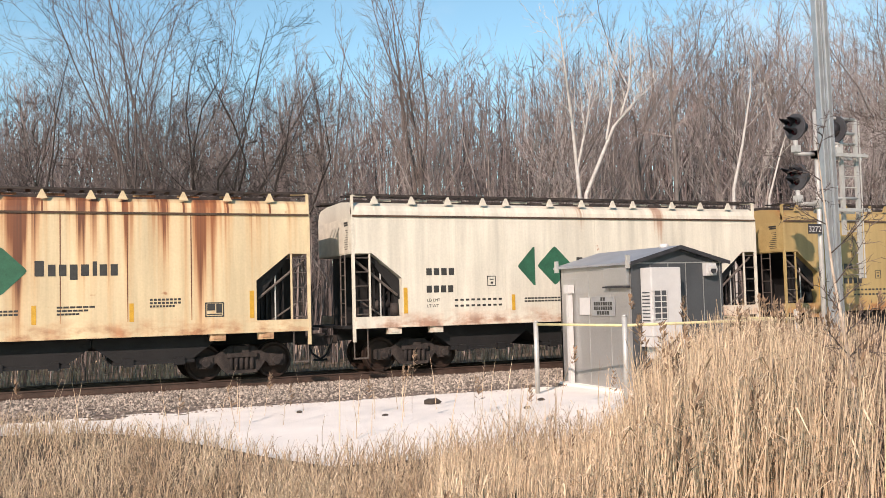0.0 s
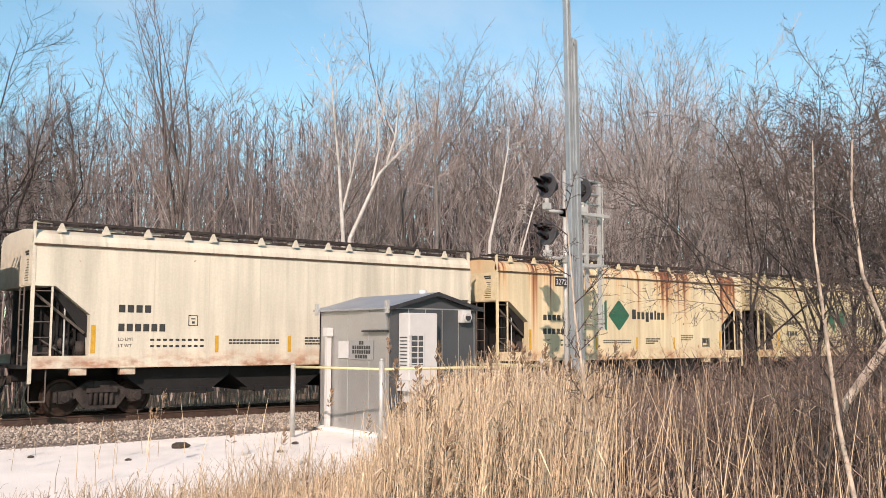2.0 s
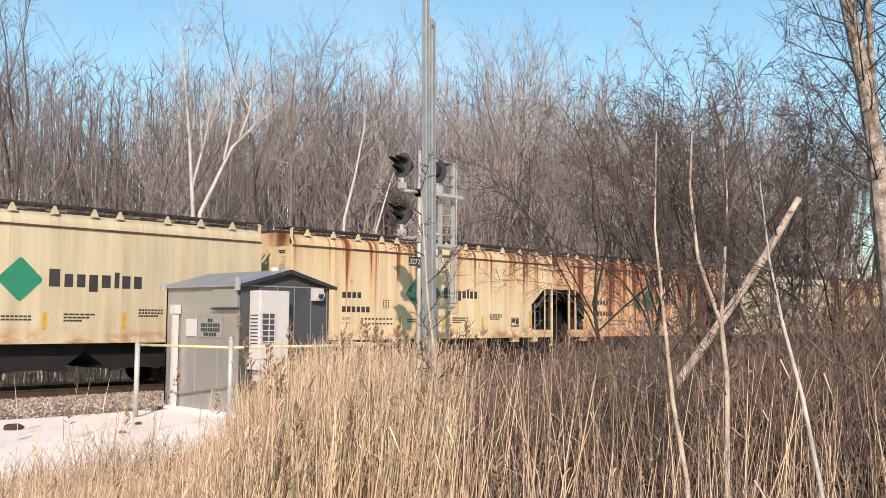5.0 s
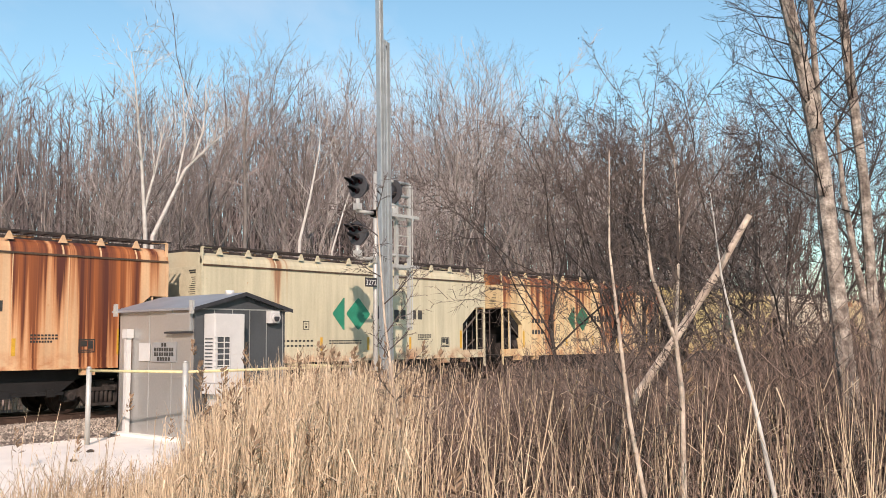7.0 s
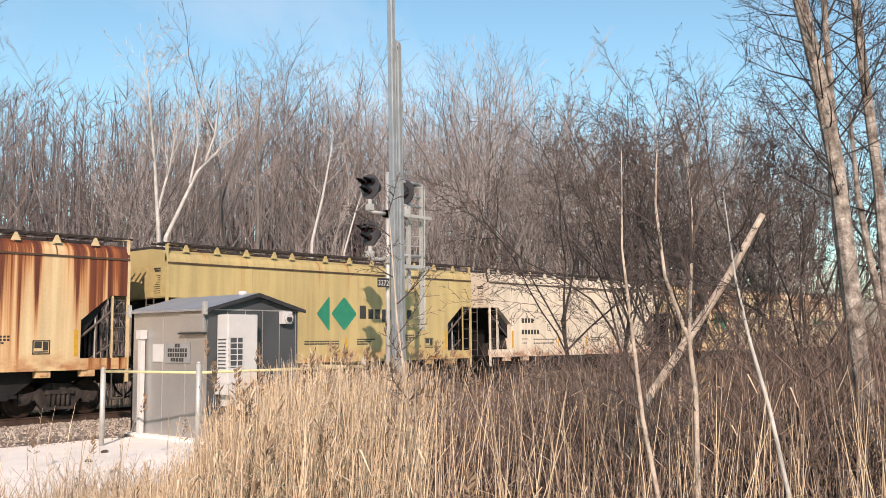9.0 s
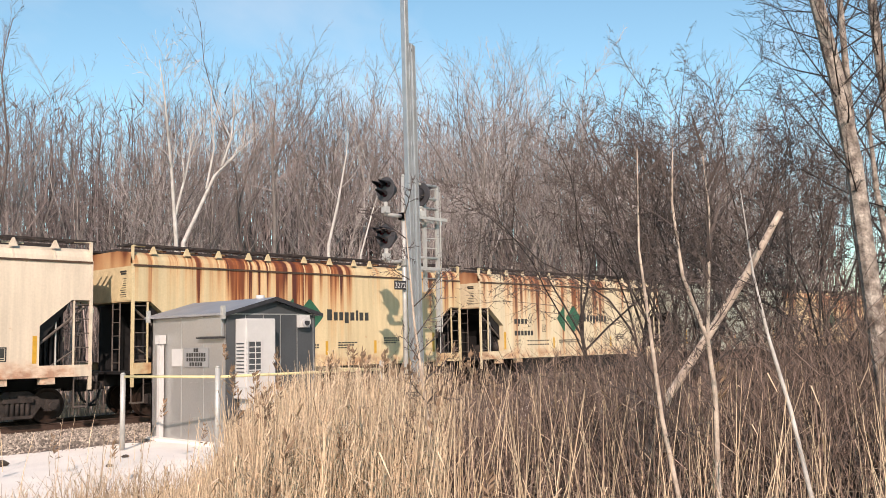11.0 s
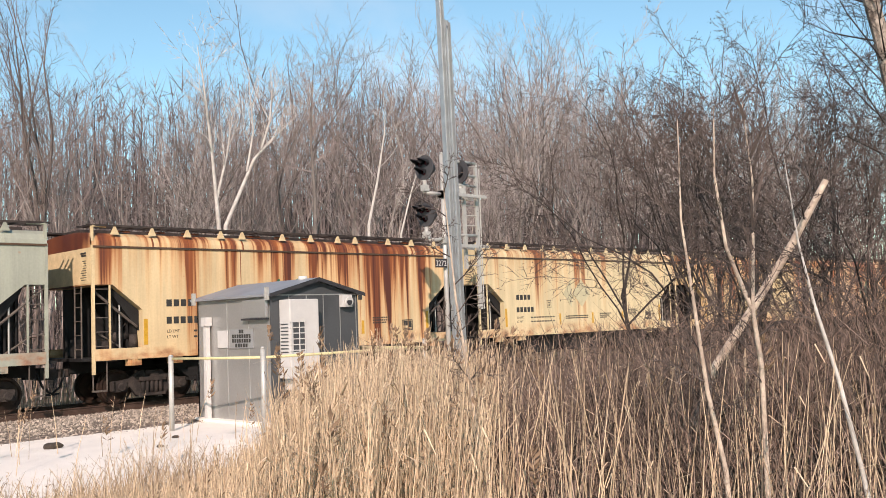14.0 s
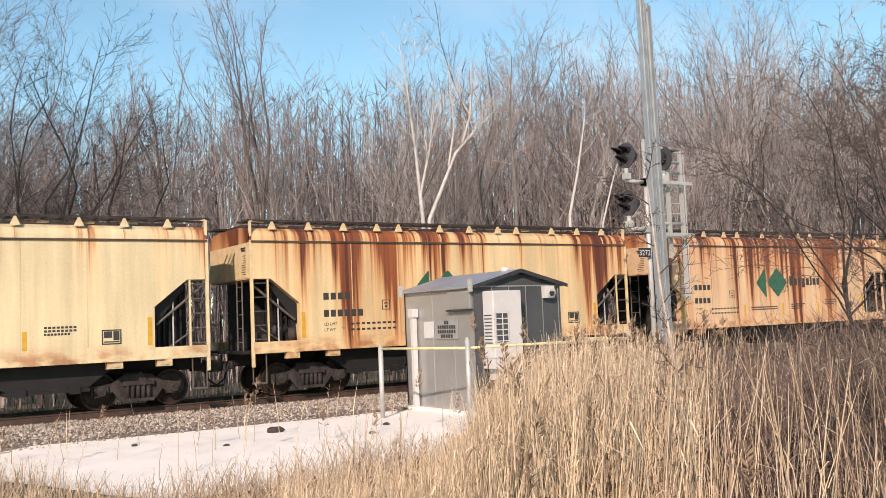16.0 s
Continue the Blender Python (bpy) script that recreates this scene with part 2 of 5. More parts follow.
def prism(bm, outline, lo, hi, axis="y"):
    """Extrudes an outline: (x, z) along y, or (y, z) along x."""
    def at(p, k):
        return (p[0], k, p[1]) if axis == "y" else (k, p[0], p[1])
    a = [bm.verts.new(at(p, lo)) for p in outline]
    b = [bm.verts.new(at(p, hi)) for p in outline]
    n = len(a)
    bm.faces.new(a)
    bm.faces.new(b[::-1])
    for i in range(n):
        bm.faces.new((a[i], b[i], b[(i + 1) % n], a[(i + 1) % n])[::-1])
    bmesh.ops.recalc_face_normals(bm, faces=bm.faces[:])
    return bm


def rod(bm, p, q, r0, r1=None, n=8):
    p, q = Vector(p), Vector(q)
    r1 = r0 if r1 is None else r1
    z = (q - p).normalized()
    x = z.orthogonal().normalized()
    y = z.cross(x)
    rings = []
    for c, r in ((p, r0), (q, r1)):
        rings.append([bm.verts.new(c + (x * math.cos(k * math.tau / n) + y * math.sin(k * math.tau / n)) * r) for k in range(n)])
    for k in range(n):
        f = bm.faces.new((rings[0][k], rings[0][(k + 1) % n], rings[1][(k + 1) % n], rings[1][k]))
        f.smooth = n > 6
    bm.faces.new(rings[0][::-1])
    bm.faces.new(rings[1])
    return bm


def mesh():
    return bmesh.new()


def soften(bm, w=0.01, seg=2):
    bmesh.ops.bevel(bm, geom=bm.edges[:], offset=w, segments=seg, affect="EDGES", profile=0.6)
    return bm


class Tubes:
    """Gathers thin tapering tubes into one mesh."""
    def __init__(self):
        self.v, self.f = [], []

    def add(self, pts, radii, n=3):
        prev = None
        for i, (p, r) in enumerate(zip(pts, radii)):
            d = (pts[min(i + 1, len(pts) - 1)] - pts[max(i - 1, 0)]).normalized()
            x = d.orthogonal().normalized()
            if prev is not None:
                x = (prev - d * prev.dot(d)).normalized()
            prev = x
            y = d.cross(x)
            last = i == len(pts) - 1
            s = len(self.v)
            if last and n == 3:
                self.v.append(p)
                for k in range(n):
                    self.f.append((s - n + k, s - n + (k + 1) % n, s))
            else:
                for k in range(n):
                    a = k * math.tau / n
                    self.v.append(p + (x * math.cos(a) + y * math.sin(a)) * r)
                if i:
                    for k in range(n):
                        self.f.append((s - n + k, s - n + (k + 1) % n, s + (k + 1) % n, s + k))

    def data(self):
        return (self.v, self.f)


# ---- ground ----
def ground_height(x, y):
    """Rail top is zero; a low ballast bank, a gravel strip, a shallow ditch before it."""
    d = abs(y - 25.3)
    if y > 25.3:
        base = -0.45 if d > 4.2 else -0.22 - max(0.0, d - 1.9) * 0.1
    else:
        base = -0.22 if d < 1.9 else max(-0.36, -0.22 - (d - 1.9) * 0.06)
    if y < 17.0:
        base -= 0.45 * min(1.0, (17.0 - y) / 5.0)
    return base + 0.05 * noise.noise((x * 0.3, y * 0.3, 0)) * (0 if d < 4.5 else 1)


def gravel_edge(x):
    """The near edge of the white gravel at x."""
    if x < 1.0:
        return 19.6 - 0.35 * (x + 3)
    if x < 4.0:
        return 18.2 - (x - 1.0) * 1.35
    return 14.15


def build_ground():
    bm = mesh()
    xs = [-2500, -900, -300, -120] + [-60 + i * 1.5 for i in range(134)] + [300, 600, 1200, 2500]
    ys = [-1500, -300, -60, -15] + [-6 + i * 0.8 for i in range(80)] + [75, 110, 200, 600, 2500]
    grid = [[bm.verts.new((x, y, ground_height(x, y) if abs(x) < 150 and -20 < y < 80 else -0.45)) for x in xs] for y in ys]
    for j in range(len(ys) - 1):
        for i in range(len(xs) - 1):
            f = bm.faces.new((grid[j][i], grid[j][i + 1], grid[j + 1][i + 1], grid[j + 1][i]))
            f.smooth = True
    tagged(part("ground", bm, M_SOIL, None), "brown soil strewn with dead grass and litter", "ground", kind="structure")
    # white gravel strip, laid just over the soil
    bm = mesh()
    rows = []
    for i in range(150):
        x = -70 + i * 0.72
        near = gravel_edge(x) + 0.25 * noise.noise((x * 0.9, 3, 0))
        far = 21.0 + 0.25 * noise.noise((x * 0.7, 9, 0))
        row = []
        for k in range(14):
            y = near + (far - near) * k / 13
            row.append(bm.verts.new((x, y, ground_height(x, y) + 0.02 + 0.02 * noise.noise((x * 1.3, y * 1.3, 5)))))
        rows.append(row)
    for a, b in zip(rows, rows[1:]):
        for k in range(13):
            f = bm.faces.new((a[k], b[k], b[k + 1], a[k + 1]))
            f.smooth = True
    tagged(part("gravel_road", bm, M_GRAVEL, None), "strip of white crushed gravel along the track", "gravel road", kind="structure")


def build_track():
    for name, y in (("rail", 24.55), ("rail", 26.05)):
        bm = mesh()
        prism(bm, [(y - .075, -.18), (y + .075, -.18), (y + .06, -.165), (y + .012, -.15), (y + .012, -.045), (y + .036, -.03), (y + .036, 0), (y - .036, 0), (y - .036, -.03), (y - .012, -.045), (y - .012, -.15), (y - .06, -.165)], -320, 480, "x")
        tagged(part(name, bm, M_STEEL, None), "rusty brown steel rail spiked on wooden ties", "rail", "rails of the track", "structure")
    track = tagged(new("track_bed"), "creosoted wooden ties under the rails", "ties", kind="structure")
    bm = mesh()
    box(bm, -.115, .115, 24.0, 26.6, -.34, -.181)
    first = part("tie", bm, M_TIE, track)
    for i in range(1, 200):
        share("tie", first, track, pose((i // 2 if i % 2 else -(i // 2)) * 0.52 + 14 * 0.52, 0.03 * math.sin(i * 2.3), 0))
    first.matrix_basis = pose(14 * .52 - 0.26, 0, -0.003)


def build_ballast():
    """Loose angular stones on the near shoulder."""
    rng = random.Random(4)
    v, f = [], []
    bed_y, bed_z = [20.0, 20.7, 21.4, 22.4, 23.2, 26.6], [-.36, -.37, -.30, -.22, -.19, -.19]
    for _ in range(21000):
        x = rng.uniform(-6, 20)
        y = rng.choice((rng.uniform(20.6, 24.3), rng.uniform(21.3, 24.3), rng.uniform(24.6, 26.2)))
        if y < 21.4 and rng.random() < 0.5:
            continue
        s = rng.uniform(0.018, 0.042)
        z = float(np.interp(y, bed_y, bed_z)) + 0.012
        n = len(v)
        a = rng.random() * 6.28
        for k in range(4):
            w = a + k * 1.57 + rng.uniform(-.4, .4)
            v.append((x + math.cos(w) * s * 1.3, y + math.sin(w) * s * 1.3, z - 0.01 + rng.uniform(-.01, .01)))
        v.append((x + rng.uniform(-.5, .5) * s, y + rng.uniform(-.5, .5) * s, z + s * rng.uniform(.6, 1.3)))
        f += [(n, n + 1, n + 4), (n + 1, n + 2, n + 4), (n + 2, n + 3, n + 4), (n + 3, n, n + 4)]
    tagged(part("ballast", (v, f), M_STONE, None), "brownish grey crushed stone ballast beside the rails", "ballast", kind="stuff")
    bm = mesh()
    ys = [20.7, 21.4, 22.4, 23.2, 24.3, 26.6, 27.6, 29.0]
    hs = [-.37, -.30, -.22, -.19, -.19, -.19, -.24, -.42]
    xs = [-320, -60] + [-30 + 2 * i for i in range(45)] + [120, 480]
    g = [[bm.verts.new((x, y, h + .01 * noise.noise((x, y, 2)))) for y, h in zip(ys, hs)] for x in xs]
    for a, b in zip(g, g[1:]):
        for k in range(len(ys) - 1):
            bm.faces.new((a[k], b[k], b[k + 1], a[k + 1]))
    tagged(part("ballast_bed", bm, M_BALLAST, None), "bed of compacted brown grey track stone", "ballast bed", kind="structure")


M_BALLAST = material("ballast_fines", (0.48, 0.38, 0.31), 0.95, 0.0, 0.55, 9.0, 30, 1.0, (0.12, 0.095, 0.08))
build_ground()
build_track()
build_ballast()


# ---- train ----
PITCH, SPEED, FIRST, SIDE_Y = 14.51, 15.318, 7.06, 25.3
XL, XR = -PITCH + 0.47, -0.67
WHEEL_R = 0.46


def bogie_meshes():
    """Side frames and bolster of a freight bogie, and one wheelset."""
    bm = mesh()
    for y in (-1.06, 0.92):
        arch = [(-1.12, .36), (-1.12, .60), (-.62, .66), (-.30, .86), (.30, .86), (.62, .66), (1.12, .60), (1.12, .36), (.72, .36), (.62, .46), (.42, .20), (-.42, .20), (-.62, .46), (-.72, .36)]
        prism(bm, arch, y, y + .14)
        for s in (-.89, .89):
            box(bm, s - .17, s + .17, y - .05, y + .17, .33, .62)
            rod(bm, (s, y - .13 if y < 0 else y + .1, .46), (s, y + .04 if y < 0 else y + .27, .46), .10, .12, 10)
        for s in (-.26, -.13, 0, .13, .26):
            rod(bm, (s, y - .03, .25), (s, y - .03, .60), .055, None, 8)
        box(bm, -.38, .38, y - .10, y + .2, .58, .70)
        box(bm, -.38, .38, y - .08, y + .2, .18, .26)
    box(bm, -.2, .2, -1.1, 1.1, .6, .86)
    for s in (-1, 1):
        rod(bm, (s * .45, -.95, .52), (s * .45, .95, .52), .05, None, 6)
        box(bm, s * .40 - .04, s * .40 + .04, -.9, .9, .34, .44)
    frame_me = bpy.data.meshes.new("side_frame")
    bm.to_mesh(frame_me)
    bm.free()
    frame_me.materials.append(M_GRIME)
    bm = mesh()
    half = [(-1.0, .075), (-.88, .075), (-.88, .12), (-.81, .15), (-.79, .36), (-.82, .40), (-.82, .452), (-.72, .46), (-.675, .488), (-.645, .486), (-.645, .41), (-.70, .36), (-.69, .13), (-.60, .078)]
    rings = []
    for y, r in half + [(-y, r) for y, r in half[::-1]]:
        rings.append([bm.verts.new((math.cos(k * math.tau / 28) * r, y, math.sin(k * math.tau / 28) * r)) for k in range(28)])
    for p, q in zip(rings, rings[1:]):
        for k in range(28):
            bm.faces.new((p[k], p[(k + 1) % 28], q[(k + 1) % 28], q[k]))
    bm.faces.new(rings[0][::-1])
    bm.faces.new(rings[-1])
    bmesh.ops.recalc_face_normals(bm, faces=bm.faces[:])
    wheel_me = bpy.data.meshes.new("wheelset")
    bm.to_mesh(wheel_me)
    bm.free()
    wheel_me.materials.append(M_WHEEL)
    return frame_me, wheel_me


def bars(bm, x, z, width, height, count, gap=0.3):
    """A row of plain upright bars in place of lettering, on the near side."""
    step = width / count
    for i in range(count):
        box(bm, x + i * step, x + (i + 1 - gap) * step, -1.606, -1.6, z, z + height)


M_IRON = material("weathered_iron", (0.20, 0.165, 0.14), 0.7, 0.2, 0.4, 5.0, 40, 0.2)


class CarKit:
    """Meshes that all cars share, made once."""
    def __init__(self):
        self.frame, self.wheel = bogie_meshes()
        self.meshes = {}

    def get(self, key, make, mat):
        if key not in self.meshes:
            bm = mesh()
            make(bm)
            me = bpy.data.meshes.new(key)
            bm.to_mesh(me)
            bm.free()
            me.materials.append(mat)
            self.meshes[key] = me
        return self.meshes[key]


kit = CarKit()


def body_shell(bm):
    out = [(XL, 3.17), (XL, 4.16), (XR, 4.16), (XR, 3.17), (XR - .55, 3.17), (XR - 1.38, 2.5), (XR - 1.38, 1.5), (XL + 1.38, 1.5), (XL + 1.38, 2.5), (XL + .55, 3.17)]
    prism(bm, out, -1.6, 1.6)


def weld_seam(bm):
    box(bm, -.012, .012, -1.605, -1.6, 1.56, 4.13)


def roof_shell(bm):
    prof = [(-1.6, 4.16), (-1.58, 4.30), (-1.5, 4.44), (-1.32, 4.54), (-.7, 4.60), (.7, 4.60), (1.32, 4.54), (1.5, 4.44), (1.58, 4.30), (1.6, 4.16)]
    prism(bm, prof, XL, XR, "x")


def sill_bar(bm, y0, y1):
    box(bm, XL + .05, XR - .05, y0, y1, 1.2, 1.5)


def sill_lip(bm):
    box(bm, XL + 1.2, XR - 1.2, -1.66, -1.6155, 1.2, 1.235)


def roof_seam(bm):
    prism(bm, [(-1.606, 4.19), (-1.588, 4.31), (-1.508, 4.45), (-1.49, 4.44), (-1.57, 4.30), (-1.59, 4.19)], -.022, .022, "x")


def end_brace(bm, e, o):
    """Slanting brace and slope plate in the open end of the car."""
    rod(bm, (e + o * .12, -1.42, 3.0), (e + o * 1.3, -1.42, 2.05), .035, None, 6)
    rod(bm, (e + o * .30, -1.3, 1.9), (e + o * 1.0, -1.3, 1.45), .025, None, 6)


def end_ladder(bm, e, o):
    """Ladder on the end of the car, inboard of the corner."""
    for y in (-.95, -.55):
        rod(bm, (e, y, 1.25), (e, y, 3.15), .022, None, 6)
    for i in range(5):
        rod(bm, (e, -.95, 1.5 + i * .37), (e, -.55, 1.5 + i * .37), .014, None, 5)


def eave_line(bm):
    box(bm, XL + .02, XR - .02, -1.635, -1.59, 4.135, 4.185)


def gusset_plate(bm):
    prism(bm, [(-.12, 4.49), (.12, 4.49), (.02, 4.70), (-.02, 4.70)], -1.575, -1.52)


def walkway(bm):
    for y0, y1 in ((-1.55, -1.50), (-1.28, -1.24), (-.96, -.92), (.9, 1.5)):
        box(bm, XL - .1, XR + .1, y0, y1, 4.70, 4.75)
    n = 34
    for i in range(n):
        x = XL + (XR - XL) * i / n
        box(bm, x, x + .10, -1.5, -.93, 4.70, 4.735)
    # dark box that fills the shadowed gap between roof and walkway
    box(bm, XL + .2, XR - .2, -.5, .5, 4.6, 4.71)


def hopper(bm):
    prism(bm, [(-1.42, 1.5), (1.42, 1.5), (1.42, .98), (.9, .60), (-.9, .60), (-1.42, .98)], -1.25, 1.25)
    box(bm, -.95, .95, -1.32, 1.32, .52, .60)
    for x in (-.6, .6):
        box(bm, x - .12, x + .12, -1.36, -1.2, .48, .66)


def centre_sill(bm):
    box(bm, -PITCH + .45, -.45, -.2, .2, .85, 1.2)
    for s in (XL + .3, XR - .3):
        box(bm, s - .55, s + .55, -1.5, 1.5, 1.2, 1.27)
    # slope sheets and bulkhead ribs of the open ends, coloured as shaded
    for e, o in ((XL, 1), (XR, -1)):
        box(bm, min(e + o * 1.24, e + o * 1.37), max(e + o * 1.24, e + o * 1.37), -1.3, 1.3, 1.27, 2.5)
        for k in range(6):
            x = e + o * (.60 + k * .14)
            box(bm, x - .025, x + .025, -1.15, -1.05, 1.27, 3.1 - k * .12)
        # added black backing plate, in place of the shade deep in the end
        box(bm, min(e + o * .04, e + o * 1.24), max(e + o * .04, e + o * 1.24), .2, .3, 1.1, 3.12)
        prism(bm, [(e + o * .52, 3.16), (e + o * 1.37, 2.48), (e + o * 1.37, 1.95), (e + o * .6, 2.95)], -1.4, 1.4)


def corner_post(bm, e, o):
    box(bm, e + o * .03 - .04, e + o * .03 + .04, -1.61, -1.55, .85, 4.2)
    box(bm, e + o * .03 - .03, e + o * .03 + .03, -1.58, -1.5, 4.2, 4.7)
    rod(bm, (e + o * .03, -1.55, 4.7), (e + o * .45, -1.45, 4.7), .025, None, 5)


def ladder_stile(bm, e, o):
    box(bm, e + o * .48 - .022, e + o * .48 + .022, -1.59, -1.55, 1.5, 3.16)


def ladder_rung(bm, e, o):
    rod(bm, (e + o * .03, -1.57, 0), (e + o * .48, -1.57, 0), .016, None, 5)


def grab_bar(bm, e, o):
    rod(bm, (e + o * .85, -1.35, 1.5), (e + o * .85, -1.35, 2.75), .022, None, 6)


def jacking_pad(bm):
    box(bm, -.19, .19, -1.6, -1.42, 1.03, 1.198)
    box(bm, -.10, .10, -1.62, -1.601, 1.07, 1.16)


def roof_rail(bm):
    box(bm, -.27, .27, -1.17, -1.13, 4.60, 4.65)


def coupler(bm, e, o):
    box(bm, min(e, e - o * .72), max(e, e - o * .72), -.12, .12, .78, 1.0)
    box(bm, min(e - o * .5, e - o * .78), max(e - o * .5, e - o * .78), -.2, .16, .74, 1.06)


def air_hose(bm, e, o):
    pts = [Vector((e - o * .2, -.35, .95)), Vector((e - o * .35, -.4, .55)), Vector((e - o * .6, -.4, .36)), Vector((e - o * .76, -.38, .38))]
    for a, b in zip(pts, pts[1:]):
        rod(bm, a, b, .03, None, 6)


def stirrup_step(bm, e, o):
    rod(bm, (e + o * .05, -1.5, .98), (e + o * .05, -1.5, .42), .02, None, 5)
    rod(bm, (e + o * .42, -1.5, 1.2), (e + o * .42, -1.5, .42), .02, None, 5)
    box(bm, min(e + o * .05, e + o * .42), max(e + o * .05, e + o * .42), -1.53, -1.4, .40, .44)


def brake_cylinder(bm):
    rod(bm, (XL + .75, -1.0, 1.8), (XL + 1.2, -1.0, 1.8), .17, None, 12)


def brake_rod(bm):
    rod(bm, (XL + .3, -1.1, 1.35), (XL + 1.3, -1.1, 2.3), .03, None, 6)


def valve_box(bm):
    box(bm, XL + .25, XL + .55, -1.3, -1.0, 1.27, 1.75)


def air_tank(bm):
    rod(bm, (XL + 1.25, -1.3, 1.5), (XL + 1.25, -1.3, 1.85), .13, .1, 10)


def end_text(bm):
    for i, w in enumerate((.34, .3, 0, .22, .16, .18, .2, .3, .34, .28, .36, .3)):
        if w:
            z = 3.98 - i * .062
            box(bm, XL - .018, XL - .0125, -1.3, -1.3 + w, z, z + (.05 if i < 2 else .018))


def diamond(bm, cx, cz, hw, hh, r=.08):
    pts = []
    for k, (dx, dz) in enumerate(((0, -hh), (hw, 0), (0, hh), (-hw, 0))):
        prev_, nxt = [((0, -hh), (hw, 0), (0, hh), (-hw, 0))[(k + j) % 4] for j in (-1, 1)]
        for other in (prev_, nxt):
            d = Vector((other[0] - dx, other[1] - dz)).normalized() * r
            pts.append((cx + dx + d.x, cz + dz + d.y))
        pts.insert(-1, (cx + dx * .955, cz + dz * .955))
    prism(bm, pts, -1.607, -1.6)


def emblem_half(bm):
    prism(bm, [(XL + 5.51, 3.33), (XL + 5.51, 2.25), (XL + 5.46, 2.25), (XL + 4.98, 2.76), (XL + 4.98, 2.82), (XL + 5.46, 3.33)], -1.607, -1.6)


def emblem_full(bm):
    diamond(bm, XL + 6.16, 2.80, .58, .57)


def name_bars(bm, wide=1.0):
    x = XL + 6.88
    for w, h, dz in ((.25, .36, 0), (.20, .27, 0), (.20, .27, 0), (.21, .36, -.09), (.22, .27, 0), (.12, .34, 0), (.21, .27, 0), (.2, .27, 0)):
        tall = 1 + (wide - 1) * .6
        box(bm, x, x + w * wide * .8, -1.607, -1.6, 2.78 + (dz - .11) * tall, 2.78 + (dz + h - .11) * tall)
        x += (w + .035) * wide


def mark_bars(bm):
    bars(bm, XL + 2.08, 2.57, .88, .19, 4, .28)


def number_bars(bm, n):
    bars(bm, XL + 2.08, 2.1, .21 * n, .19, n, .28)


def data_bars(bm):
    for z, n in ((1.86, 9), (1.70, 9)):
        bars(bm, XL + 2.9, z, 1.5, .055, n, .4)
    for z, n in ((1.86, 14), (1.78, 14)):
        bars(bm, XL + 5.05, z, 1.5, .045, n, .2)
    for z, w in ((1.92, .85), (1.84, .7), (1.76, .5)):
        bars(bm, XL + 7.35, z, w, .045, 6, .15)
    for z, w in ((2.05, .75), (1.97, .75), (1.89, .6)):
        bars(bm, XR - 3.95, z, w, .05, 8, .3)
    for x0, x1, z0, z1 in ((0, .46, 0, .03), (0, .46, .33, .36), (0, .03, 0, .36), (.43, .46, 0, .36), (.05, .24, .16, .32), (.27, .41, .10, .32), (.05, .41, .05, .08)):
        box(bm, XR - 2.65 + x0, XR - 2.65 + x1, -1.606, -1.6, 1.62 + z0, 1.62 + z1)
    for x0, x1, z0, z1 in ((0, .26, 0, .02), (0, .26, .26, .28), (0, .02, 0, .28), (.24, .26, 0, .28), (.07, .19, .17, .2), (.10, .17, .06, .12)):
        box(bm, XL + 3.9 + x0, XL + 3.9 + x1, -1.606, -1.6, 2.25 + z0, 2.25 + z1)


def yellow_strip(bm):
    box(bm, -.055, .055, -1.607, -1.6, 1.56, 2.25)


def short_strip(bm):
    box(bm, -.05, .05, -1.607, -1.6, 1.56, 2.0)


def limit_text():
    cu = bpy.data.curves.new("load_limit_text", "FONT")
    cu.body, cu.size, cu.extrude = "LD LMT\nLT WT", 0.115, 0.002
    cu.space_line = 1.35
    cu.materials.append(M_INK)
    return cu


TEXT_LIMIT = limit_text()
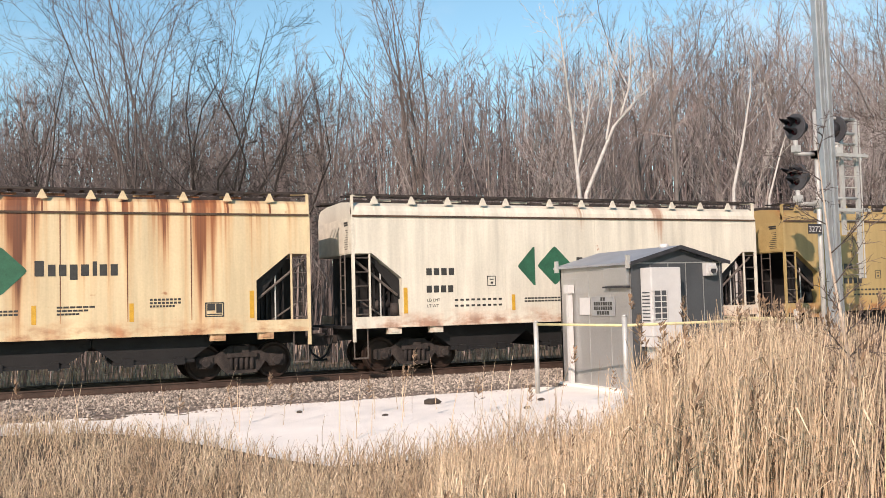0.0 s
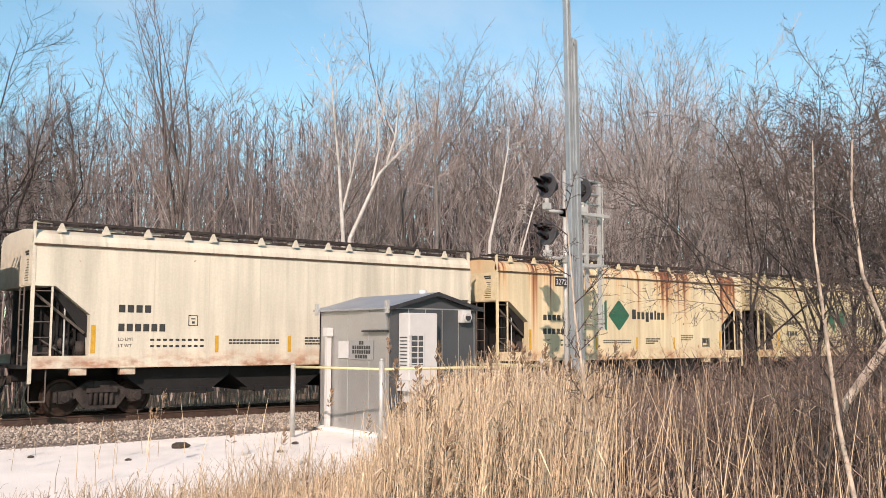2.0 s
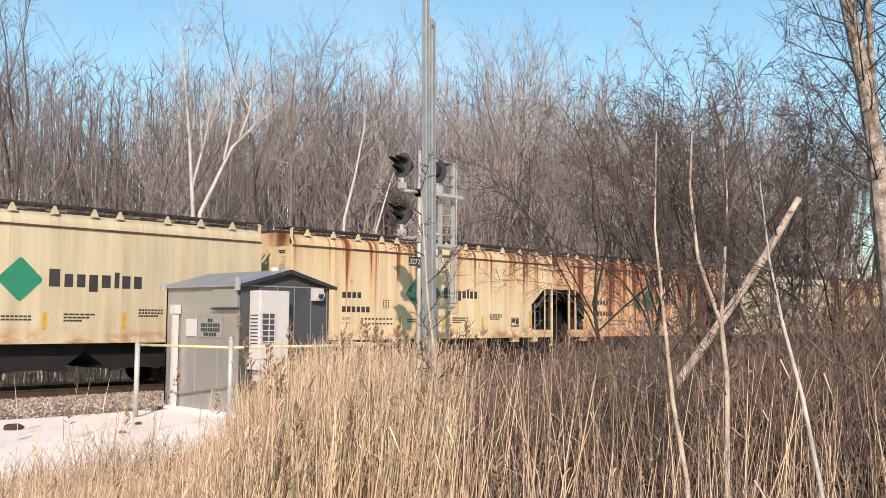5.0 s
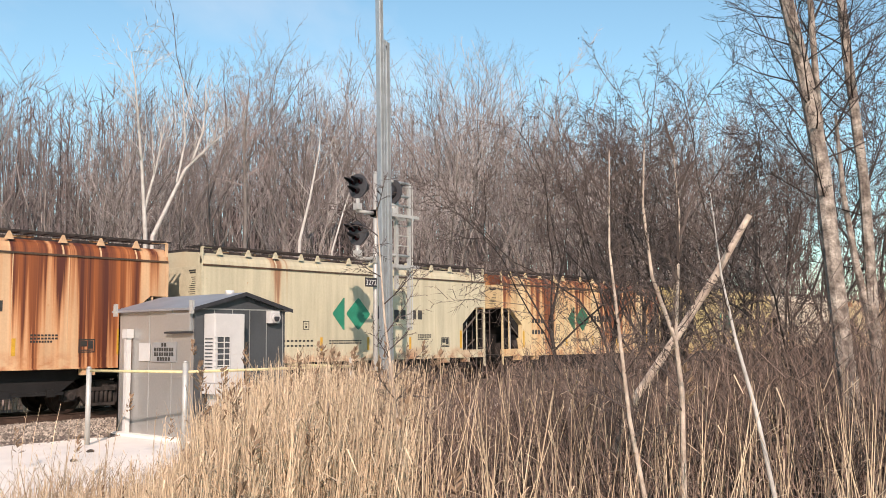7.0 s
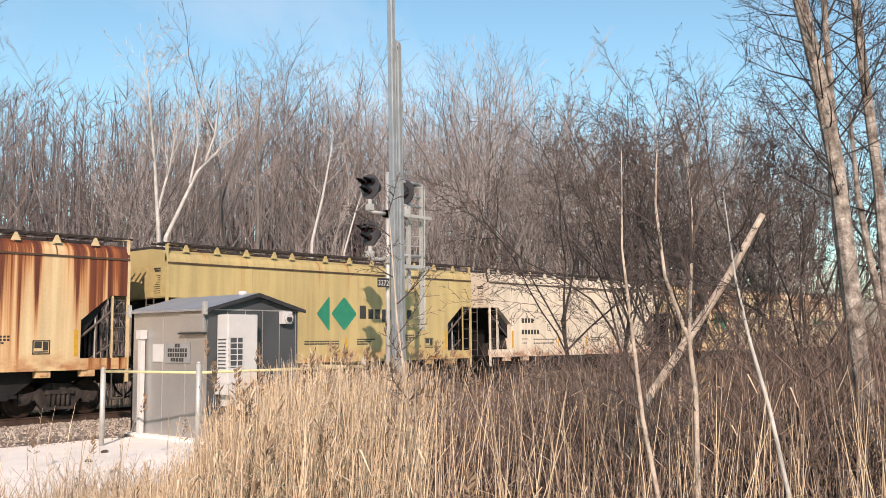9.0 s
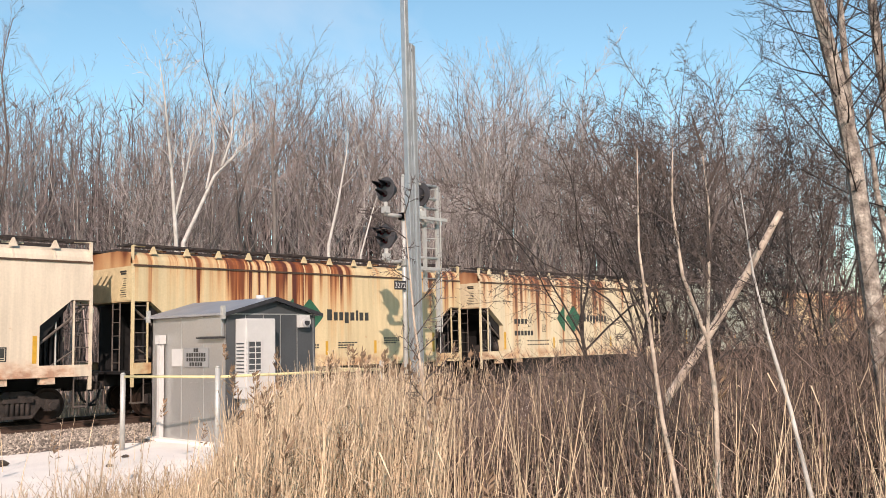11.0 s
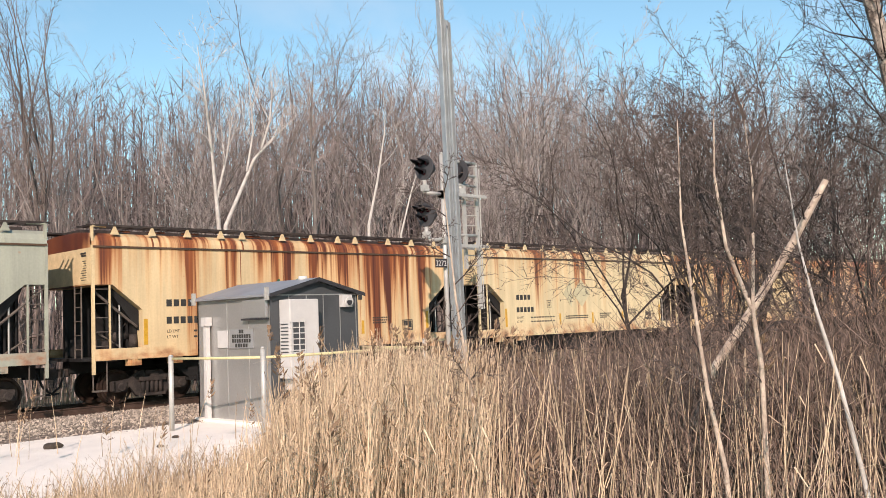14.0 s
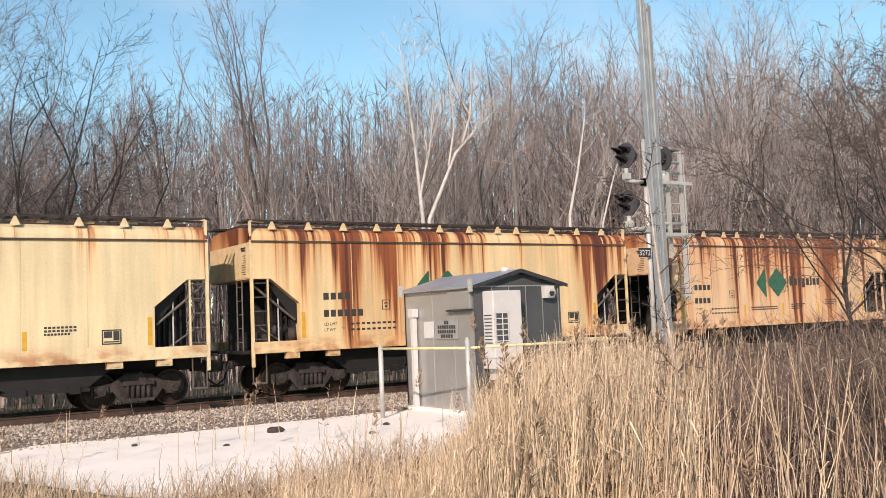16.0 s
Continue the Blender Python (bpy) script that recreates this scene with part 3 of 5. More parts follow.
# paint, rust, emblem (0 none, 1 green, 2 teal, 3 faded), words on the side, label
CARS = (
    ((0.80, 0.65, 0.40), 0.53, 1, "cream covered hopper car with rust runs and green diamond emblem"),
    ((0.80, 0.75, 0.62), 0.10, 1, "off-white covered hopper car with green diamond emblem"),
    ((0.50, 0.36, 0.15), 0.22, 1, "ochre brown covered hopper car with green diamond emblem"),
    ((0.76, 0.70, 0.56), 0.00, 0, "clean pale cream covered hopper car without emblem"),
    ((0.80, 0.67, 0.43), 0.58, 1, "cream covered hopper car with rust runs under its roof"),
    ((0.63, 0.53, 0.31), 0.30, 1, "dull tan covered hopper car with light rust runs"),
    ((0.66, 0.58, 0.39), 0.24, 2, "pale tan covered hopper car with bright teal diamond"),
    ((0.78, 0.64, 0.40), 0.55, 1, "cream covered hopper car with orange rust runs"),
    ((0.76, 0.50, 0.29), 0.78, 1, "orange stained covered hopper car with heavy rust"),
    ((0.66, 0.60, 0.42), 0.27, 2, "pale tan covered hopper car with teal emblem"),
    ((0.78, 0.60, 0.34), 0.78, 1, "cream covered hopper car covered with dark rust runs"),
    ((0.60, 0.47, 0.21), 0.15, 2, "ochre covered hopper car with bright green emblem"),
    ((0.82, 0.70, 0.54), 0.08, 0, "clean pinkish cream covered hopper car without emblem"),
    ((0.78, 0.63, 0.37), 0.66, 1, "yellow cream covered hopper car with dark rust runs"),
    ((0.82, 0.69, 0.46), 0.55, 1, "pale cream covered hopper car with narrow rust runs"),
    ((0.40, 0.42, 0.34), 0.06, 0, "grey green covered hopper car with red reflectors"),
    ((0.80, 0.62, 0.36), 0.78, 1, "cream covered hopper car with broad rust runs"),
    ((0.80, 0.66, 0.40), 0.52, 3, "cream covered hopper car with rust and faded emblem"),
    ((0.80, 0.61, 0.34), 0.78, 1, "cream covered hopper car with heavy orange rust runs"),
    ((0.76, 0.52, 0.31), 0.78, 1, "tan orange covered hopper car with rust runs"),
    ((0.60, 0.38, 0.20), 0.66, 1, "brown covered hopper car stained with rust"),
    ((0.72, 0.56, 0.34), 0.70, 1, "tan covered hopper car with rust runs"),
)


def build_car(k, paint, rust, emblem, label):
    paint = tuple(c * .9 for c in paint)
    car = tagged(new("hopper_car"), label, "railway car", "cars of the train")
    skin = rusty_paint("car_paint", paint, rust, 3.7 * k + 1.3)
    e = car

    def piece(name, key, make, mat, parent=e, m=None, words=""):
        ob = new(name, kit.get(key, make, mat))
        ob.parent = parent
        if m is not None:
            ob.matrix_basis = m
        return tagged(ob, words)

    def painted(name, make, words=""):
        bm = mesh()
        make(bm)
        return part(name, bm, skin, car, words)

    body = painted("body", body_shell)
    seam = painted("weld_seam", weld_seam)
    seam.matrix_basis = pose(XL + (XR - XL) * 2 / 9, 0, 0)
    for i in range(3, 8):
        share("weld_seam", seam, car, pose(XL + (XR - XL) * i / 9, 0, 0))
    painted("roof", roof_shell)
    painted("side_sill", lambda b: sill_bar(b, -1.615, -1.45))
    painted("side_sill", lambda b: sill_bar(b, 1.45, 1.615))
    painted("sill_lip", sill_lip)
    bm = mesh()
    gusset_plate(bm)
    g = part("gusset", bm, material("bracket_paint", tuple(min(.85, c * 1.08) for c in paint), 0.55, 0.0, 0.2, 4.0, 30, 0.1), car)
    spots = [.65 + i * 1.065 for i in range(12)]
    spots[4] -= .35
    spots[8] -= .35
    g.matrix_basis = pose(XL + spots[0], 0, 0)
    seam = painted("roof_seam", roof_seam)
    seam.matrix_basis = pose(XL + spots[0], 0, 0)
    for s in spots[1:]:
        share("roof_seam", seam, car, pose(XL + s, 0, 0))
    for s in spots[1:]:
        share("gusset", g, car, pose(XL + s, 0, 0))
    bm = mesh()
    box(bm, XL - .012, XL - .004, -1.54, 1.54, 3.2, 4.14)
    part("end_sheet", bm, g.data.materials[0], car)
    pad = painted("jacking_pad", jacking_pad)
    pad.matrix_basis = pose(XL + 1.15, 0, 0)
    for x in (XL + 2.35, XR - 2.35, XR - 1.15):
        share("jacking_pad", pad, car, pose(x, 0, 0))
    rail = painted("roof_rail", roof_rail)
    rail.matrix_basis = pose(XL + 1.0, 0, 0)
    for i in (1, 2, 4, 5, 6, 8, 9, 10):
        share("roof_rail", rail, car, pose(XL + 1.0 + i * 1.045, 0, 0))
    piece("eave_strip", "eave_strip", eave_line, M_EAVE)
    piece("roof_walkway", "roof_walkway", walkway, M_GRIME)
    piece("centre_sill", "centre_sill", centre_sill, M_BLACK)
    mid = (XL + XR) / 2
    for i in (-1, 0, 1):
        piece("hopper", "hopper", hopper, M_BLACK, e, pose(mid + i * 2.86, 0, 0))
    for end, o, tag in ((XL, 1, "a"), (XR, -1, "b")):
        for name, make in (("corner_post", corner_post), ("ladder_stile", ladder_stile)):
            bm = mesh()
            make(bm, end, o)
            part(name, bm, g.data.materials[0], car)
        piece("end_brace", "end_brace_" + tag, lambda b: end_brace(b, end, o), M_IRON)
        piece("end_ladder", "end_ladder_" + tag, lambda b: end_ladder(b, end, o), M_IRON)
        piece("grab_bar", "grab_bar_" + tag, lambda b: grab_bar(b, end, o), M_GALVP)
        for i in range(6):
            piece("ladder_rung", "ladder_rung_" + tag, lambda b: ladder_rung(b, end, o), M_IRON, e, pose(0, 0, 1.2 + i * .37))
        piece("coupler", "coupler_" + tag, lambda b: coupler(b, end, o), M_GRIME)
        piece("air_hose", "air_hose_" + tag, lambda b: air_hose(b, end, o), M_BLACK)
        piece("stirrup_step", "stirrup_step_" + tag, lambda b: stirrup_step(b, end, o), M_IRON)
    for name, make in (("brake_cylinder", brake_cylinder), ("brake_rod", brake_rod), ("valve_box", valve_box), ("air_tank", air_tank)):
        piece(name, name, make, M_GRIME)
    wheels = []
    for x in (XL + 1.88, XR - 1.68):
        bogie = new("bogie", kit.frame)
        bogie.parent = car
        bogie.matrix_basis = pose(x, 0, 0)
        for s in (-.89, .89):
            w = new("wheelset", kit.wheel)
            w.parent = bogie
            w.matrix_basis = pose(s, 0, WHEEL_R)
            wheels.append((w, s))
    tagged(piece("end_stencils", "end_stencils", end_text, M_INK), kind="stuff")
    piece("stencil_marks", "stencil_marks", mark_bars, M_INK, e, None, "black stencilled marks")
    digits = 4 if k in (1, 5, 6, 9, 10, 11, 19) else 5 if k == 17 else 6
    piece("stencil_number", "stencil_number%d" % digits, lambda b: number_bars(b, digits), M_INK)
    tagged(piece("data_stencils", "data_stencils", data_bars, M_INK), kind="stuff")
    t = new("load_limit_text", TEXT_LIMIT)
    t.parent = car
    t.matrix_basis = pose(XL + 2.08, -1.603, 1.86, 90, 0, 0)
    for x, key, make in ((1.47, "tall_strip", yellow_strip), (4.7, "short_strip", short_strip), (6.86, "short_strip", short_strip), (9.0, "short_strip", short_strip), (XR - XL - 1.5, "tall_strip", yellow_strip)):
        piece("reflector_strip", key, make, M_YELLOW, e, pose(XL + x, 0, 0))
    if k == 15:
        for x in (6.85, 9.4):
            disc = piece("reflector_disc", "reflector_disc", lambda b: rod(b, (0, -1.606, 2.0), (0, -1.6, 2.0), .165, None, 20), M_WHITEP, e, pose(XL + x, 0, 0), "white round marker")
            ring = piece("marker_bar", "marker_bar", lambda b: prism(b, [(-.13, 1.9), (-.09, 1.87), (.13, 2.1), (.09, 2.13)], -1.612, -1.607), M_RED, disc)
    if emblem:
        green = (M_GREEN, M_TEAL, M_PALEGREEN)[emblem - 1]
        big = k in (2, 5, 6, 9, 11)
        at = pose({4: -.27, 5: .42, 6: .06, 16: .3, 10: -.15, 11: .6, 19: .45, 1: -.1}.get(k, .22 if big else 0), 0, 0)
        piece("half_diamond", "half_diamond%d" % emblem, emblem_half, green, e, at)
        piece("diamond", "diamond%d" % emblem, emblem_full, green, e, at)
        if emblem < 3:
            piece("name_lettering", "name_lettering%d" % big, lambda b: name_bars(b, 1.4 if big else 1.0), M_INK, e, at, "dark lettering on the side")
    return car, wheels


train = [(k, *build_car(k, *CARS[k])) for k in range(len(CARS))]


# ---- shelter, posts and signals ----
def build_shelter():
    x0, x1, y0, y1, zb, ze = 12.51, 15.08, 18.3, 21.57, -.28, 2.63
    hut = tagged(new("equipment_shelter"), "grey metal railway equipment shelter with a low gable roof", "equipment shelter")
    hut.location = (x0, y0, zb)
    inv = Matrix.Translation((-x0, -y0, -zb))

    def put(name, bm, mat, words="", parent=hut):
        bmesh.ops.transform(bm, matrix=inv, verts=bm.verts[:])
        return part(name, bm, mat, parent, words)

    bm = mesh()
    box(bm, x0, x0 + .06, y0 + .06, y1, zb, ze)
    put("side_wall", bm, M_ALU, "pale aluminium side wall")
    for y in (y0 + .95, y0 + 1.9):
        bm = mesh()
        box(bm, x0 - .012, x0, y - .02, y + .02, zb, ze)
        put("wall_rib", bm, M_ALU)
    bm = mesh()
    box(bm, x0 - .008, x0, y0 + .06, y1, 1.05, 1.07)
    put("wall_seam", bm, M_ALU)
    bm = mesh()
    xm, za = (x0 + x1) / 2, 2.98
    prism(bm, [(x0, zb), (x1, zb), (x1, ze), (xm, za - .02), (x0, ze)], y0, y0 + .06)
    put("gable_wall", bm, M_SLATE, "dark grey gable wall")
    bm = mesh()
    for x in (x0 + .5, x0 + 1.0, x0 + 1.5, x0 + 2.0, x0 + 2.5):
        box(bm, x - .008, x + .008, y0 - .01, y0, zb, 2.64)
    box(bm, x0, x1, y0 - .012, y0, 2.62, 2.65)
    put("wall_seams", bm, M_ALU)
    bm = mesh()
    prism(bm, [(x0, zb), (x1, zb), (x1, ze), (xm, za - .02), (x0, ze)], y1 - .06, y1)
    box(bm, x1 - .06, x1, y0 + .06, y1 - .06, zb, ze)
    put("rear_walls", bm, M_SLATE)
    bm = mesh()
    o = .12
    prism(bm, [(x0 - o, ze - .02), (xm, za), (x1 + o, ze - .02), (x1 + o, ze + .03), (xm, za + .06), (x0 - o, ze + .03)], y0 - .14, y1 + .14)
    put("roof", bm, M_ROOF, "low pitched grey sheet roof")
    bm = mesh()
    prism(bm, [(x0 - o - .01, ze - .05), (xm, za - .03), (x1 + o + .01, ze - .05), (x1 + o + .01, ze + .035), (xm, za + .065), (x0 - o - .01, ze + .035)], y0 - .16, y0 - .142)
    put("gable_trim", bm, M_HEAD)
    bm = mesh()
    rod(bm, (xm, y0 + .5, za + .03), (xm, y0 + .5, za + .13), .12, .10, 12)
    put("roof_vent", bm, M_WHITEP)
    # door hood and door on the side wall
    bm = mesh()
    prism(bm, [(y0 + .08, 2.12), (y0 + 1.05, 2.12), (y0 + 1.05, 2.55), (y0 + .08, 2.55)], x0 - .10, x0 - .013, "x")
    put("vent_hood", soften(bm, .02), M_ALU)
    bm = mesh()
    box(bm, x0 - .12, x0 - .013, y0 + .06, y0 + 1.08, 2.08, 2.12)
    put("vent_slot", bm, M_HEAD)
    bm = mesh()
    box(bm, x0 - .03, x0 - .013, y0 + .72, y0 + 1.72, 1.42, 1.88)
    plate = put("name_plate", bm, M_SIGN, "grey plate with dark lettering")
    bm = mesh()
    for z, c, w in ((1.78, 2, .22), (1.67, 8, .82), (1.56, 8, .82), (1.45, 5, .56)):
        for i in range(c):
            y = y0 + 1.22 + w / 2 - (i + .5) * w / c
            box(bm, x0 - .036, x0 - .03, y - w / c * .36, y + w / c * .36, z, z + .085)
    put("plate_lettering", bm, M_INK)
    bm = mesh()
    box(bm, x0 - .03, x0 - .013, y0 + 1.82, y0 + 2.28, 1.44, 1.86)
    put("notice", bm, M_WHITEP, "white notice sheet")
    # conduit box on the side wall
    bm = mesh()
    box(bm, x0 - .17, x0 - .05, y1 - .68, y1 - .56, zb, 2.12)
    box(bm, x0 - .20, x0 - .02, y1 - .72, y1 - .50, 1.98, 2.2)
    put("conduit", bm, M_WHITEP, "pale upright cable conduit")
    # bracket lugs on the eave
    for y in (y0 - .02, y1 - .05):
        bm = mesh()
        box(bm, x0 - .16, x0 - .09, y - .05, y + .05, 2.52, 2.82)
        rod(bm, (x0 - .17, y, 2.72), (x0 - .15, y, 2.72), .03, None, 8)
        put("lifting_lug", bm, M_GALVP)
    # cooling unit
    bm = mesh()
    box(bm, 12.720, 13.540, 17.860, 18.290, .95, 2.52)
    put("cooling_unit", soften(bm, .03), M_WHITEP, "white wall-mounted air conditioner")
    bm = mesh()
    box(bm, 12.80, 13.12, 17.848, 17.858, 1.32, 2.0)
    put("grille", bm, M_SLATE, "dark grille behind a white guard")
    bm = mesh()
    for k in range(6):
        box(bm, 12.70, 13.14, 17.832, 17.845, 1.34 + k * .13, 1.362 + k * .13)
    for x in (12.74, 12.95, 13.11):
        box(bm, x - .011, x + .011, 17.82, 17.832, 1.3, 2.03)
    put("grille_guard", bm, M_WHITEP)
    bm = mesh()
    for k in range(9):
        box(bm, 12.708, 12.719, 17.94, 18.22, 1.3 + k * .08, 1.325 + k * .08)
    put("side_louvre", bm, M_SLATE)
    bm = mesh()
    box(bm, 12.680, 13.600, 17.800, 18.290, .72, .95)
    box(bm, 12.850, 13.600, 17.820, 18.300, .45, .72)
    put("unit_bracket", bm, M_WHITEP)
    # wall lamp
    bm = mesh()
    box(bm, 14.500, 14.800, 18.160, 18.290, 2.32, 2.62)
    rod(bm, (14.650, 18.160, 2.46), (14.650, 18.080, 2.44), .10, .12, 12)
    put("wall_lamp", bm, M_WHITEP)
    bm = mesh()
    rod(bm, (14.650, 18.079, 2.44), (14.650, 18.070, 2.44), .08, None, 12)
    put("lamp_lens", bm, M_HEAD)
    # concrete pads
    bm = mesh()
    box(bm, x0 - .25, x1 + .25, y0 - .3, y1 + .2, -.5, zb + .0)
    tagged(part("foundation_slab", bm, M_GRAVEL, None), "pale concrete slab under the shelter", "slab", kind="structure")


def build_posts():
    posts = ((10.75, 19.73, 1.32), (11.35, 16.94, 1.46), (16.0, 16.9, 1.45), (16.2, 19.9, 1.35))
    for x, y, top in posts:
        p = tagged(new("guard_post"), "galvanised steel guard post set in the gravel", "post", "guard posts round the shelter")
        p.location = (x, y, -.42)
        bm = mesh()
        rod(bm, (0, 0, 0), (0, 0, top + .42), .057, None, 14)
        part("pipe", bm, M_GALVP, p)
        bm = mesh()
        rod(bm, (0, 0, top + .42), (0, 0, top + .46), .062, .03, 14)
        part("cap", bm, M_GALVP, p)
    runs = ((posts[0], posts[1]), (posts[1], posts[2]), (posts[2], posts[3]))
    for (xa, ya, _), (xb, yb, _) in runs:
        bm = mesh()
        d = Vector((xb - xa, yb - ya, 0)).normalized() * .06
        rod(bm, Vector((xa, ya, 1.27)) + d, Vector((xb, yb, 1.27)) - d, .03, None, 8)
        tagged(part("guard_rail", bm, M_YROPE, None), "pale yellow guard rail between steel posts", "rail", "guard rails round the shelter")


def build_signal():
    sx, sy = 19.42, 19.5
    sig = tagged(new("signal_mast"), "galvanised railway signal mast with black light heads and ladder", "railway signal")
    sig.location = (sx * 1.0154, sy * 1.0154, -.435)
    sig.scale = (1.0154, 1.0154, 1.0154)

    def put(name, bm, mat, words="", parent=sig):
        bmesh.ops.translate(bm, verts=bm.verts[:], vec=(-sx, -sy, .4))
        return part(name, bm, mat, parent, words)

    bm = mesh()
    rod(bm, (sx, sy, -.4), (sx, sy, 6.75), .075, .065, 14)
    rod(bm, (sx, sy, 6.75), (sx, sy, 6.83), .07, .02, 14)
    put("mast", bm, M_GALVP)

    def head(z, name="signal_head", ox=-.72, face=-1):
        hx = sx + ox
        bm = mesh()
        rod(bm, (hx - .02, sy, z), (hx + .03, sy, z), .36, None, 28)
        put(name, bm, M_TARGET, "round dark grey signal target")
        bm = mesh()
        rod(bm, (hx - face * .03, sy, z), (hx - face * .3, sy, z), .2, .16, 16)
        put("lamp_case", bm, M_HEAD)
        for dy, dz in ((-.14, .13), (.14, .13), (0, -.13)):
            bm = mesh()
            n = 12
            lo, hi = [], []
            for k in range(n + 1):
                a = math.pi * (-.12 + 1.24 * k / n)
                c, s = math.cos(a) * .105, math.sin(a) * .105
                lo.append(bm.verts.new((hx + face * .02, sy + dy + c, z + dz + s)))
                hi.append(bm.verts.new((hx + face * (.14 + .26 * max(0, math.sin(a))), sy + dy + c, z + dz + s)))
            for k in range(n):
                bm.faces.new((lo[k], lo[k + 1], hi[k + 1], hi[k]))
            bmesh.ops.solidify(bm, geom=bm.faces[:], thickness=.008)
            put("hood", bm, M_HEAD)
            bm = mesh()
            rod(bm, (hx + face * .02, sy + dy, z + dz), (hx + face * .045, sy + dy, z + dz), .095, .09, 14)
            put("lens", bm, M_LENS)
        bm = mesh()
        rod(bm, (hx, sy, z - .36), (hx, sy, z - .75), .06, None, 10)
        rod(bm, (hx, sy, z - .72), (sx, sy, z - .72), .055, None, 10)
        box(bm, hx - .09, hx + .09, sy - .09, sy + .09, z - .68, z - .5)
        box(bm, sx - .11, sx + .11, sy - .11, sy + .11, z - .82, z - .62)
        put("bracket", bm, M_GALVP)

    head(6.30)
    head(4.95)
    head(6.30, ox=.72, face=1)
    # platforms and ladder
    for z in (5.55, 4.05):
        bm = mesh()
        for y in (sy - .28, sy + .28):
            box(bm, sx + .1, sx + 1.55, y - .03, y + .03, z - .04, z + .04)
        for k in range(9):
            x = sx + .15 + k * .165
            box(bm, x - .03, x + .03, sy - .28, sy + .28, z + .04, z + .065)
        put("platform", bm, M_GALVP)
    for x in (sx + .85, sx + 1.4):
        bm = mesh()
        box(bm, x - .055, x + .055, sy - .06, sy + .02, 2.2 if x > sx + 1.0 else 3.4, 6.62)
        put("ladder_rail", bm, M_GALVP)
    bm = mesh()
    rod(bm, (sx + 1.25, sy - .3, 2.2), (sx + 1.25, sy - .3, 6.5), .02, None, 6)
    put("cable", bm, M_GALVP)
    for k in range(15):
        bm = mesh()
        rod(bm, (sx + .85 if k > 3 else sx + 1.25, sy - .02, 2.3 + k * .3), (sx + 1.4, sy - .02, 2.3 + k * .3), .016, None, 6)
        put("rung", bm, M_GALVP)
    for z in (6.6, 6.2, 5.9, 4.4):
        bm = mesh()
        rod(bm, (sx, sy - .02, z), (sx + 1.4, sy - .02, z), .045, None, 8)
        put("hand_rail", bm, M_GALVP)
    bm = mesh()
    box(bm, sx - .52, sx - .06, sy - .12, sy - .10, 3.42, 3.68)
    plate = put("signal_plate", bm, M_HEAD, "black plate with white figures")
    cu = bpy.data.curves.new("plate_figures", "FONT")
    cu.body, cu.size, cu.extrude = "3272", .22, .002
    cu.materials.append(M_WHITEP)
    t = new("plate_figures", cu)
    t.parent = sig
    t.matrix_basis = pose(-.52, -.124, 3.47 + .4, 90, 0, 0)


def build_pole():
    px, py = 18.62, 18.3
    pole = tagged(new("steel_pole"), "tall galvanised steel channel pole", "pole")
    pole.location = (px, py, -.45)
    pole.rotation_euler = (0, radians(-0.9), 0)
    for name, x0, x1, top, y in (("tall_channel", -.20, -.02, 13.5, 0), ("short_channel", .0, .18, 10.75, -.04)):
        bm = mesh()
        ring = [(x0, y - .11), (x0 + .02, y - .11), (x0 + .02, y), ((x0 + x1) / 2 - .02, y), ((x0 + x1) / 2 - .02, y - .03), ((x0 + x1) / 2 + .02, y - .03), ((x0 + x1) / 2 + .02, y), (x1 - .02, y), (x1 - .02, y - .11), (x1, y - .11), (x1, y + .02), (x0, y + .02)]
        lo, hi = [bm.verts.new((a, b, -.5)) for a, b in ring], [bm.verts.new((a, b, top - (.1 if b < y - .05 else 0))) for a, b in ring]
        for k in range(len(ring)):
            bm.faces.new((lo[k], lo[(k + 1) % len(ring)], hi[(k + 1) % len(ring)], hi[k]))
        bm.faces.new(lo[::-1])
        bm.faces.new(hi)
        bmesh.ops.recalc_face_normals(bm, faces=bm.faces[:])
        part(name, bm, M_GALV, pole)
    bm = mesh()
    rod(bm, (.09, -.075, 10.55), (.09, -.04, 10.55), .05, None, 10)
    part("bolt", bm, M_HEAD, pole)


def build_clods():
    rng = random.Random(9)
    for x, y, s in ((7.75, 18.95, .16), (9.1, 17.2, .06), (6.2, 17.6, .05), (10.0, 18.2, .07), (4.9, 19.2, .05)):
        bm = mesh()
        bmesh.ops.create_icosphere(bm, subdivisions=2, radius=s)
        for v in bm.verts:
            k = 1 + .35 * noise.noise(v.co * 9 + Vector((x, y, 0)))
            v.co = Vector((v.co.x * k * 1.2, v.co.y * k * .8, v.co.z * k * .55))
        ob = part("clod", bm, M_CLOD, None)
        ob.location = (x, y, ground_height(x, y) + .02 + s * .3)
        tagged(ob, "dark clod of earth lying on the white gravel", "clod", "clods on the gravel")


build_clods()
build_shelter()
build_posts()
build_signal()
build_pole()


